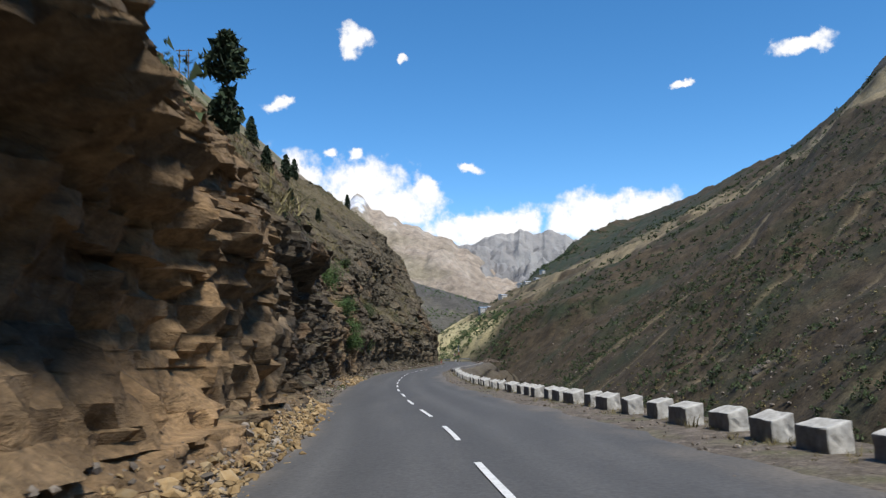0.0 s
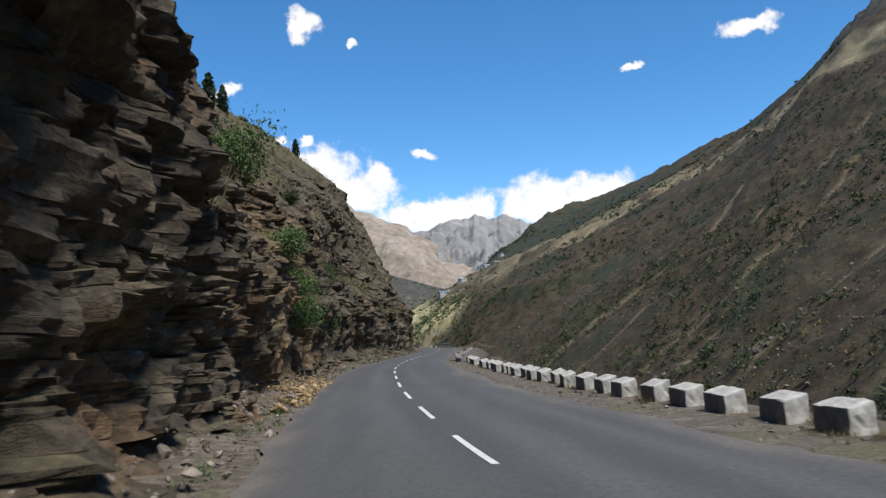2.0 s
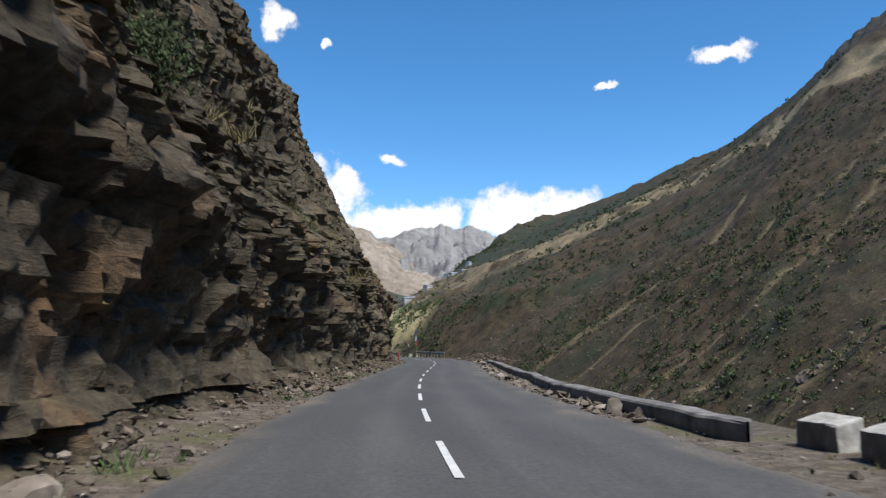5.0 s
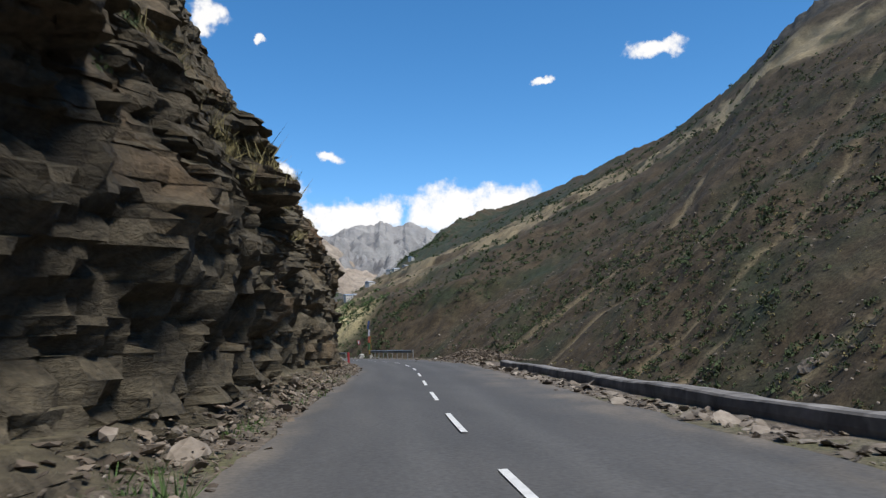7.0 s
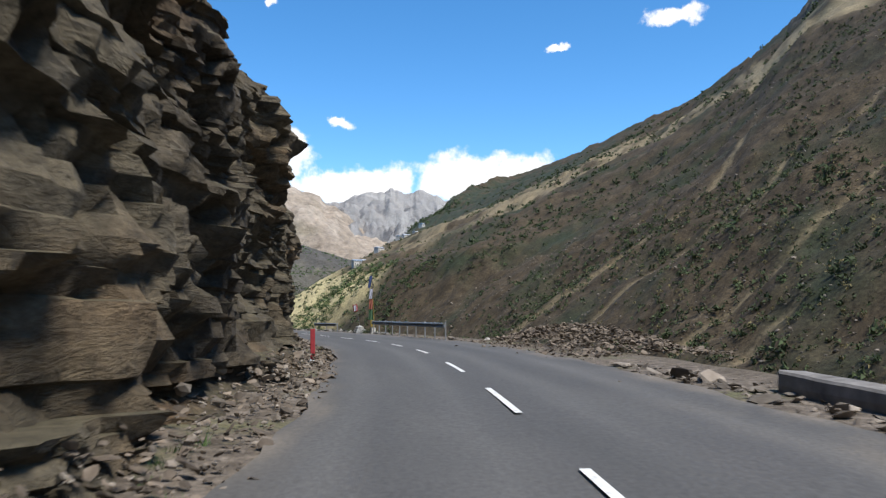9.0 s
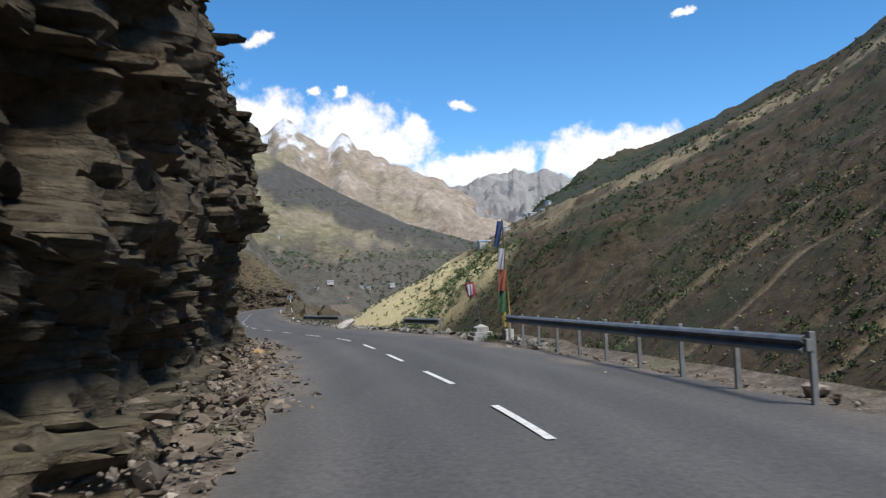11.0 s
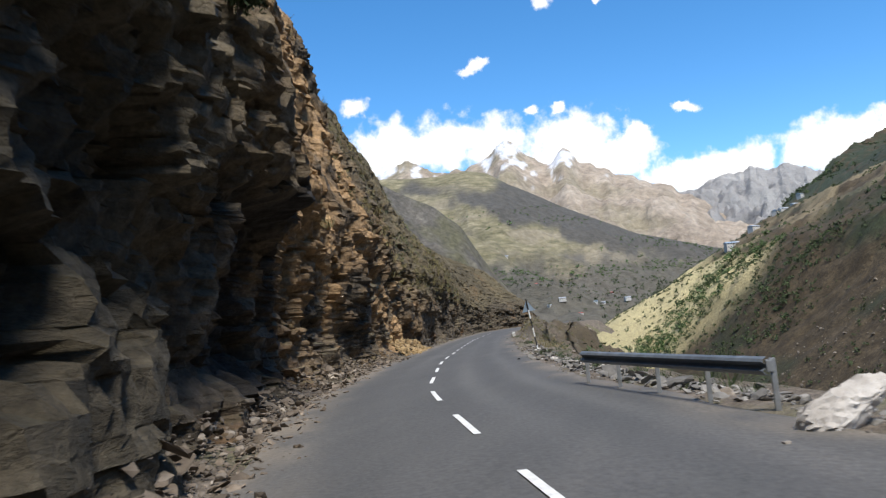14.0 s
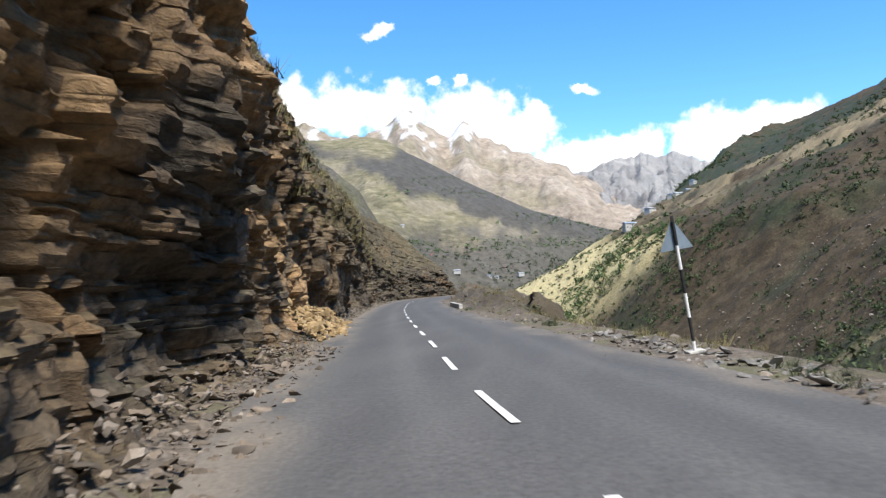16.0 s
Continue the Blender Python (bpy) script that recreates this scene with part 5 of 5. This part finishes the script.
def red_marker():
    p = along(arc_of(171.9), -3.75)
    ob = new("marker_post")
    ob.location = p
    tagged(ob, "short red marker post with a white foot by the cliff", "marker post")
    part("shaft", box(0.14, 0.10, 0.95, (0, 0, 0.5), 0.02), M_FLAGRED, ob)
    part("foot", box(0.19, 0.15, 0.1, (0, 0, 0.03), 0.01), M_WHITE, ob)


red_marker()


def kerb_stones():
    maker = None
    for k in range(9):
        s = arc_of(300) + 1.35 * k
        m = pose(*along(s, 4.25, 0.0), 0, 0, heading(s) + 2)
        if maker is None:
            maker = part("kerb_stone", box(0.3, 1.15, 0.42, (0, 0, 0.14), 0.03), M_LIME)
            tagged(maker, "whitewashed kerb stone on the road edge", "kerb", "kerb stones round the bend")
            maker.matrix_basis = m
        else:
            copy_thing(maker, m)


kerb_stones()


# ---------------------------------------------------------------- plants
def leaf_shapes(count, seed, leaves, size, long=1.0, tall=0.8):
    """Ragged clumps of small leaf triangles in a unit dome."""
    out = []
    r = np.random.default_rng(seed)
    for k in range(count):
        d = r.normal(size=(leaves, 3))
        d /= np.linalg.norm(d, axis=1)[:, None]
        c = d * (r.uniform(0.15, 1.0, (leaves, 1)) ** 0.5) * (1, 1, tall)
        c *= 1 + 0.35 * np.sin(3 * np.arctan2(d[:, 1:2], d[:, :1]) + k) * r.uniform(0.2, 1)
        c[:, 2] += tall * 0.55
        a, b = r.normal(size=(leaves, 3)), r.normal(size=(leaves, 3))
        V = np.stack([c - a * size * long * 0.5, c + a * size * long * 0.5, c + b * size], 1).reshape(-1, 3)
        out.append((V, np.arange(len(V)).reshape(-1, 3)))
    return out


def vertex_field(ob):
    v = np.empty(len(ob.data.vertices) * 3, np.float32)
    ob.data.vertices.foreach_get("co", v)
    return v.reshape(-1, 3)


slope_v, hill_v = vertex_field(slope), vertex_field(hill)
cliff_v = cP[cP[:, 2] > 4]


def ground_of(field, x, y):
    """The height of the nearest vertex of a sheet."""
    return float(field[np.argmin((field[:, 0] - x) ** 2 + (field[:, 1] - y) ** 2), 2])


def slope_scrub(name, n, seed, lo, hi, size, shapes, mat, label, thresh, zmin=-40, zmax=330, scale=0.02):
    r = np.random.default_rng(seed)
    q = slope_v[r.integers(len(slope_v), size=n * 8)]
    q = q + np.column_stack([r.uniform(-1.5, 1.5, (len(q), 2)), 0 * q[:, 0]])
    keep = (q[:, 1] > lo) & (q[:, 1] < hi) & (q[:, 2] > zmin) & (q[:, 2] < zmax)
    keep &= fbm(q[:, 0] * scale, q[:, 1] * scale, seed, 4) + 0.35 * r.normal(size=len(q)) > thresh
    q = q[keep][:n]
    k = size * np.exp(0.35 * r.normal(size=len(q)))
    return scatter(name, shapes, q - np.column_stack([0 * k, 0 * k, 0.15 * k]), k, mat, label, "shrubs", seed, 0.15)


def blade_shapes(count, seed, blades):
    """Tufts of thin upright blades, one unit high."""
    out = []
    r = np.random.default_rng(seed)
    for k in range(count):
        base = np.column_stack([r.normal(size=(blades, 2)) * 0.28, np.full(blades, -0.05)])
        tip = base + np.column_stack([r.normal(size=(blades, 2)) * 0.38, r.uniform(0.5, 1.1, blades)])
        w = r.normal(size=(blades, 3)) * (1, 1, 0.1) * 0.02
        V = np.stack([base - w, base + w, tip], 1).reshape(-1, 3)
        out.append((V, np.arange(len(V)).reshape(-1, 3)))
    return out


TUFT = blade_shapes(6, 8, 30)
BUSH, SPRIG, TWIGS = leaf_shapes(7, 5, 26, 0.36), leaf_shapes(6, 6, 60, 0.2), leaf_shapes(6, 7, 90, 0.09, 1.5)
slope_scrub("slope_scrub", 9000, 101, 60, 700, 0.98, BUSH, M_LEAF, "low dark green scrub on the scree slope", 0.1, -40, 170)
slope_scrub("slope_scrub", 2600, 102, 60, 520, 0.6, BUSH, M_DRY, "dry tufts on the scree slope", -0.4, -40, 170)
slope_scrub("ridge_scrub", 2400, 103, 700, 2000, 2.2, BUSH, M_LEAF, "dark scrub along the far ridge", 0.25, 55, 240)


def spur_trees(name, n, seed, l0, l1, v1, size, mat, label):
    """Trees along the foot of the sunlit spur, by station and height on the slope sheet."""
    r = np.random.default_rng(seed)
    l, v = r.uniform(l0, l1, n), 0.02 + v1 * r.random(n) ** 1.4
    P = mp_[(l * 6.19).astype(int), ((v + 0.12) / 1.24 * 259).astype(int)] + np.column_stack([r.uniform(-2, 2, (n, 2)), np.zeros(n)])
    scatter(name, SPRIG, P, size * np.exp(0.35 * r.normal(size=n)), mat, label, "trees", seed, 0.15)


spur_trees("valley_trees", 380, 104, 65.6, 69.6, 0.38, 1.7, M_GREEN, "green trees along the foot of the spur")
spur_trees("valley_trees", 170, 114, 65.2, 69.0, 0.34, 1.9, M_LEAF, "dark green trees along the foot of the spur")
slope_scrub("spur_scrub", 3000, 107, 640, 1250, 1.2, BUSH, M_LEAF, "dull green scrub dotted over the sunlit spur", -0.1, -40, 60)


def slope_stones():
    r = np.random.default_rng(105)
    q = slope_v[(slope_v[:, 1] > 80) & (slope_v[:, 1] < 620) & (slope_v[:, 2] < 140)]
    n = 12000
    q = q[r.integers(len(q), size=n)] + np.column_stack([r.uniform(-2, 2, (n, 2)), np.zeros(n)])
    k = np.minimum(0.26 * np.exp(0.65 * r.normal(size=n)), 1.0)
    scatter("slope_stones", STONES, q, k, M_STONE, "pale stones scattered over the scree slope", "stones", 106)


slope_stones()


def cliff_scrub(name, n, seed, size, shapes, mat, label, up=0.0):
    r = np.random.default_rng(seed)
    v = cP.reshape(-1, 3)
    pick = r.integers(len(v), size=n * 8)
    q = v[pick]
    hgt = q[:, 2] - road_z(q[:, 1])
    keep = (hgt > 5) & (q[:, 1] < 345) & (fbm(q[:, 1] * 0.12, hgt * 0.2, seed, 3) + 1.1 * earth.reshape(-1)[pick] > 0.62)
    q = q[keep][:n]
    k = size * np.exp(0.4 * r.normal(size=len(q)))
    return scatter(name, shapes, q, k, mat, label, "shrubs", seed, 0.3)


cliff_scrub("cliff_tufts", 5200, 111, 0.34, TUFT, M_DRY, "dry grass tufts on the cliff ledges")
cliff_scrub("cliff_shrubs", 1000, 112, 0.29, TWIGS, M_LEAF, "dull green shrubs on the upper cliff")


def ledge_slab(x, y, z, length, width, thick, yaw, tilt, seed):
    """A thin jagged plate of rock that juts from the cliff over the road."""
    r = np.random.default_rng(seed)
    bm = bmesh.new()
    n = 14
    rim = []
    for k in range(n):
        a = 2 * math.pi * k / n
        d = r.uniform(0.72, 1.08)
        rim.append((math.cos(a) * length * d, math.sin(a) * width * d))
    top = [bm.verts.new((px, py, thick * r.uniform(0.35, 0.6))) for px, py in rim]
    low = [bm.verts.new((px * 0.93, py * 0.93, -thick * r.uniform(0.35, 0.65))) for px, py in rim]
    bm.faces.new(top)
    bm.faces.new(low[::-1])
    for k in range(n):
        bm.faces.new((low[k], low[(k + 1) % n], top[(k + 1) % n], top[k]))
    ob = part("slab", bm, M_ROCK, cliff)
    ob.matrix_world = pose(x, y, z, tilt, 0.6 * tilt, yaw)


ledge_slab(-5.0, 204.3, 7.3, 1.25, 0.7, 0.14, -8, 3, 1)
ledge_slab(-6.9, 37.6, 6.85, 1.25, 0.8, 0.15, 5, -2, 2)
slab_rng = np.random.default_rng(9)
for lo_y, hi_y, lo_z, hi_z, many in ((186, 208, 6.0, 11.0, 9), (32, 46, 5.5, 9.5, 8), (104, 124, 6.0, 14.0, 10), (60, 84, 7.0, 15.0, 8)):
    hgt = cP[:, 2] - road_z(cP[:, 1])
    spot = cP[(cP[:, 1] > lo_y) & (cP[:, 1] < hi_y) & (hgt > lo_z) & (hgt < hi_z)]
    for k in range(many):
        q = spot[slab_rng.integers(len(spot))]
        big_ = slab_rng.uniform(0.45, 0.95)
        ledge_slab(q[0] - 0.45 * big_, q[1], q[2], big_, 0.75 * big_, slab_rng.uniform(0.08, 0.16), slab_rng.uniform(-30, 30), slab_rng.normal() * 5, 300 + k)


def verge_tufts(name, n, y0, y1, off_mid, off_dev, size, mat, label, seed):
    r = np.random.default_rng(seed)
    s = r.uniform(arc_of(y0), arc_of(y1), n)
    s = s[fbm(s * 0.15, 0 * s, seed, 2) > -0.1]
    off = off_mid + off_dev * r.normal(size=len(s))
    scatter(name, TUFT, beside(s, off, 0.0), size * np.exp(0.4 * r.normal(size=len(s))), mat, label, "grass", seed, 0.1)


verge_tufts("cliff_foot_grass", 420, 26, 180, -3.8, 0.2, 0.17, M_GREEN, "green weeds at the foot of the cliff", 121)
verge_tufts("verge_grass", 900, 0, 100, 5.5, 0.4, 0.13, M_DRY, "short dry grass between the parapet blocks", 122)
verge_tufts("edge_grass", 420, 200, 300, 4.75, 0.25, 0.16, M_LEAF, "green weeds on the valley edge", 123)


def grass_clump(x, y, n, seed):
    """A clump of weeds standing on the shoulder."""
    r = np.random.default_rng(seed)
    q = np.column_stack([x + r.normal(size=n) * 0.28, y + r.normal(size=n) * 0.28, np.full(n, float(road_z(y)))])
    scatter("grass_clump", TUFT, q, 0.26 * np.exp(0.3 * r.normal(size=n)), M_LEAF, "clump of green weeds on the gravel shoulder", "grass", seed, 0.12)


for k, (gx_, gy_, gn) in enumerate([(4.35, 206.5, 26), (0.9, 219.5, 14), (-0.4, 221.2, 16)]):
    grass_clump(gx_, gy_, gn, 180 + k)


def mound_cover(name, n, seed, size, shapes, mat, label, category, y0, y1, off0):
    """Stones or tufts on the ground beyond the road's valley edge."""
    r = np.random.default_rng(seed)
    v = vertex_field(ground).reshape(-1, len(goff), 3)[:, np.where((goff > off0) & (goff < 20))[0]].reshape(-1, 3)
    v = v[(v[:, 1] > y0) & (v[:, 1] < y1)]
    q = v[r.integers(len(v), size=n)] + np.column_stack([r.uniform(-0.4, 0.4, (n, 2)), np.full(n, -0.03)])
    return scatter(name, shapes, q, size * np.exp(0.5 * r.normal(size=n)), mat, label, category, seed, 0.2)


mound_cover("mound_tufts", 2000, 171, 0.13, TUFT, M_DRY, "dry grass tufts on the brown mound by the bend", "grass", 255, 345, 5.3)
mound_cover("mound_scrub", 380, 172, 0.18, TWIGS, M_LEAF, "small dull shrubs on the brown mound by the bend", "shrubs", 262, 345, 6.0)
mound_cover("mound_stones", 700, 173, 0.09, STONES, M_STONE, "brown stones on the mound by the bend", "stones", 258, 345, 5.3)
mound_cover("edge_scrub", 150, 174, 0.2, TWIGS, M_LEAF, "low green weeds below the road edge", "shrubs", 190, 258, 6.3)


def shrub(at, size, mat, label, seed, lean=(0, 0, 0)):
    """A leafy shrub on several stems."""
    r = np.random.default_rng(seed)
    ob = new("shrub")
    ob.location = cP[np.argmin(((cP - np.array(at)) ** 2).sum(1))].tolist()
    tagged(ob, label, "shrub", "shrubs growing from the cliff")
    tips = []
    for k in range(7):
        d = Vector((r.normal() * 0.6, r.normal() * 0.6, 0.9)).normalized() * size * r.uniform(0.6, 1.05) + Vector(lean) * size
        part("stem", tube((0, 0, -0.3), d, 0.03 * size, 0.008 * size, 6), M_BARK, ob)
        tips.append(np.array(d))
    n = int(4200 * min(size, 1.5))
    t = np.array(tips)[r.integers(len(tips), size=n)]
    c = t * r.uniform(0.35, 1.1, (n, 1)) + r.normal(size=(n, 3)) * size * 0.26
    a, b = r.normal(size=(n, 3)), r.normal(size=(n, 3))
    a[:, 2] -= 0.8
    a /= np.linalg.norm(a, axis=1)[:, None]
    L, W = 0.075, 0.018
    V = np.stack([c - b * W, c + a * L, c + b * W, c - a * L], 1).reshape(-1, 3)
    leaves = new("foliage", soup_mesh("foliage", V, np.arange(4 * n).reshape(-1, 4), mat))
    leaves.parent = ob
    return ob


shrub((-8.3, 72.5, 1.9), 1.15, M_GREEN, "bright green leafy shrub hanging over the cliff", 131, (0.35, 0.1, -0.45))
shrub((-8.4, 71.0, 3.0), 1.15, M_GREEN, "bright green leafy shrub hanging on the cliff", 137, (0.3, 0, -0.2))
shrub((-8.6, 69.0, 4.2), 1.1, M_GREEN, "green leafy shrub on a cliff ledge", 132, (0.25, 0, 0.0))
shrub((-9.0, 92, 12), 0.7, M_LEAF, "dull green shrub high on the cliff", 138, (0.35, 0, 0.1))
shrub((-8.6, 58, 5.8), 1.4, M_GREEN, "green leafy shrub on the cliff above the road", 133, (0.3, 0, 0.1))
shrub((-10.0, 86, 1.6), 1.3, M_LEAF, "dark green shrub low on the cliff", 134, (0.3, 0, 0))
shrub((-11.5, 101, 4.0), 1.3, M_LEAF, "dark green shrub on a cliff ledge", 135, (0.4, 0, 0))
shrub((-9.0, 76, 2.0), 1.1, M_GREEN, "low green weedy shrub at the cliff foot", 139, (0.3, 0, 0))
shrub((-11.0, 229, 5.0), 0.6, M_LEAF, "small dark shrub at the cliff corner", 136, (0.5, 0, 0.2))


def tree(x, y, height, field, mat, label, seed, crowns=((0.55, 0.5, 0.28),), trunk=0.02, name="tree", bury=0.3):
    """A tapered trunk with limbs and a ragged crown of small sprays. crowns: middle, half height, radius, as parts of the height."""
    r = np.random.default_rng(seed)
    z = ground_of(field, x, y)
    ob = new(name)
    ob.location = (x, y, z - bury)
    tagged(ob, label, "tree", "trees on the hillside")
    part("trunk", tube((0, 0, 0), (0.02 * height, 0, 0.93 * height), trunk * height, 0.004 * height, 8), M_BARK, ob)
    V = []
    for c, hh, rad in crowns:
        for k in range(10):
            a, zz = r.uniform(0, 6.28), (c + hh * r.uniform(-0.8, 0.6)) * height
            tip = Vector((math.cos(a) * rad * height * 0.8, math.sin(a) * rad * height * 0.8, zz + 0.06 * height))
            if k % 3 == 0:
                part("limb", tube((0, 0, zz - 0.04 * height), tip, 0.008 * height, 0.003 * height, 5), M_BARK, ob)
        n = int(1500 * hh / 0.4)
        t = r.uniform(-1, 1, n)
        w = np.sqrt(np.maximum(1 - t * t, 0)) * rad * (1 - 0.25 * t)
        a = r.uniform(0, 6.28, n)
        lump = 0.75 + 0.35 * np.sin(3 * a + 5 * t) * np.cos(7 * t + a)
        q = w * lump * np.sqrt(r.uniform(0.25, 1, n))
        C = np.column_stack([np.cos(a) * q, np.sin(a) * q, c + hh * t]) * height
        A, B = r.normal(size=(n, 3)), r.normal(size=(n, 3))
        k = 0.028 * height
        V.append(np.stack([C - A * k, C + A * k, C + B * k], 1).reshape(-1, 3))
    V = np.vstack(V)
    crown = new("crown", soup_mesh("crown", V, np.arange(len(V)).reshape(-1, 3), mat))
    crown.parent = ob
    return ob


tree(-8.7, 32.5, 5.0, cliff_v, M_NEEDLE, "tall lone tree with two dark foliage tiers above the cliff", 141, ((0.79, 0.2, 0.19), (0.33, 0.17, 0.14)))
for k, (x, y, h) in enumerate([(-8.8, 45.3, 2.2), (-9.3, 47.0, 1.7), (-11.8, 54.8, 2.2), (-10.8, 58.3, 2.0), (-21.9, 93, 3.6), (-21.0, 89.5, 3.0), (-22.4, 97, 2.6), (-24.5, 128, 4.5), (-24.9, 137.8, 3.8), (-17.7, 155.5, 3.0), (-4.6, 151, 1.3), (-16.3, 108, 2.0)]):
    tree(x, y, h, cliff_v, M_NEEDLE, "small dark conifer on the cliff top", 150 + k, ((0.5, 0.5, 0.22),), name="conifer")


# ---------------------------------------------------------------- houses in the valley
def house(x, y, z, w, d, h, yaw, roof, storeys, label):
    ob = new("house")
    ob.matrix_world = pose(x, y, z, 0, 0, yaw)
    tagged(ob, label, "house", "houses in the valley")
    part("wall", box(w, d, h + 3, (0, 0, h / 2 - 1.5)), M_PLASTER, ob)
    bm = bmesh.new()
    e = 0.5
    pts = [(-w / 2 - e, -d / 2 - e, h), (w / 2 + e, -d / 2 - e, h), (w / 2 + e, d / 2 + e, h), (-w / 2 - e, d / 2 + e, h), (-w / 2 - e, 0, h + d * 0.22), (w / 2 + e, 0, h + d * 0.22)]
    v = [bm.verts.new(p) for p in pts]
    for f in ((0, 1, 5, 4), (2, 3, 4, 5), (1, 2, 5), (3, 0, 4), (0, 3, 2, 1)):
        bm.faces.new([v[k] for k in f])
    part("roof", bm, roof, ob)
    for fl in range(storeys):
        for k in range(3):
            win = part("window", box(1.3, 0.12, 1.3, (w * (k - 1) * 0.3, -d / 2 - 0.04, 1.5 + 2.8 * fl)), M_WHITE, ob)
            part("pane", box(1.05, 0.06, 1.05, (w * (k - 1) * 0.3, -d / 2 - 0.09, 1.5 + 2.8 * fl)), M_PANE, win)


for k in range(7):
    x, y = 45 + 22 * k + 6 * rng.normal(), 925 + 62 * k
    house(x, y, ground_of(slope_v, x, y), 8 + 2 * (k % 3), 6, 4.6, 20 + 15 * (k % 4), (M_ROOFB, M_ROOF, M_ROOF)[k % 3], 2, "white two-storey house with a metal roof on the ridge")
terr_v = vertex_field(bpy.data.objects["terraced_mountain"])
for k in range(13):
    a, d = radians(-9 + 0.62 * k + 0.5 * rng.normal()), 1180 + 45 * (k % 5) + 25 * rng.normal()
    if k > 11:
        a, d = radians(-13 + 2.3 * (k - 11)), 1420 + 40 * (k % 3)
    x, y = HUB[0] + math.sin(a) * d, HUB[1] + math.cos(a) * d
    house(x, y, ground_of(terr_v, x, y), 6 + 2 * (k % 3), 4.5, 2.8, 25 * (k % 5) - 40, (M_ROOF, M_ROOFR, M_ROOF, M_ROOFB)[k % 4], 1, "pale village house with a metal roof below the terraces")


def terrace_scrub(name, n, seed, size, lo, hi, thresh, mat, label):
    """Clumps of trees over the terraced mountain, between two elevation angles."""
    r = np.random.default_rng(seed)
    q = terr_v[r.integers(len(terr_v), size=n * 10)] + np.column_stack([r.uniform(-6, 6, (n * 10, 2)), np.zeros(n * 10)])
    d = np.hypot(q[:, 0] - HUB[0], q[:, 1] - HUB[1])
    el = np.degrees(np.arctan2(q[:, 2] - HUB[2], d))
    keep = (el > lo) & (el < hi) & (d < 1990) & (q[:, 0] > -620) & (fbm(q[:, 0] * 0.006, q[:, 2] * 0.03, seed, 4) + 0.3 * r.normal(size=len(q)) > thresh)
    q = q[keep][:n]
    return scatter(name, BUSH, q, size * np.exp(0.35 * r.normal(size=len(q))), mat, label, "trees", seed, 0.15)


terrace_scrub("village_trees", 2200, 161, 2.1, -1.6, 2.4, 0.0, M_LEAF, "dark trees round the village at the valley bottom")
terrace_scrub("terrace_trees", 2600, 162, 1.9, 2.0, 7.5, 0.2, M_GREEN, "green trees dotted along the terraces")


def utility_pole(x, y, h):
    z = ground_of(hill_v, x, y)
    ob = new("utility_pole")
    ob.location = (x, y, z - 0.5)
    tagged(ob, "twin wooden utility pole with crossarms on the hillside", "utility pole")
    for q in (-0.9, 0.9):
        part("pole", tube((q, 0, 0), (q, 0, h), 0.13, 0.1, 8), M_BARK, ob)
    part("crossarm", box(3.2, 0.14, 0.16, (0, 0, h - 0.3)), M_BARK, ob)
    part("crossarm", box(2.4, 0.14, 0.16, (0, 0, h - 1.4)), M_BARK, ob)


utility_pole(-49, 152, 6.0)
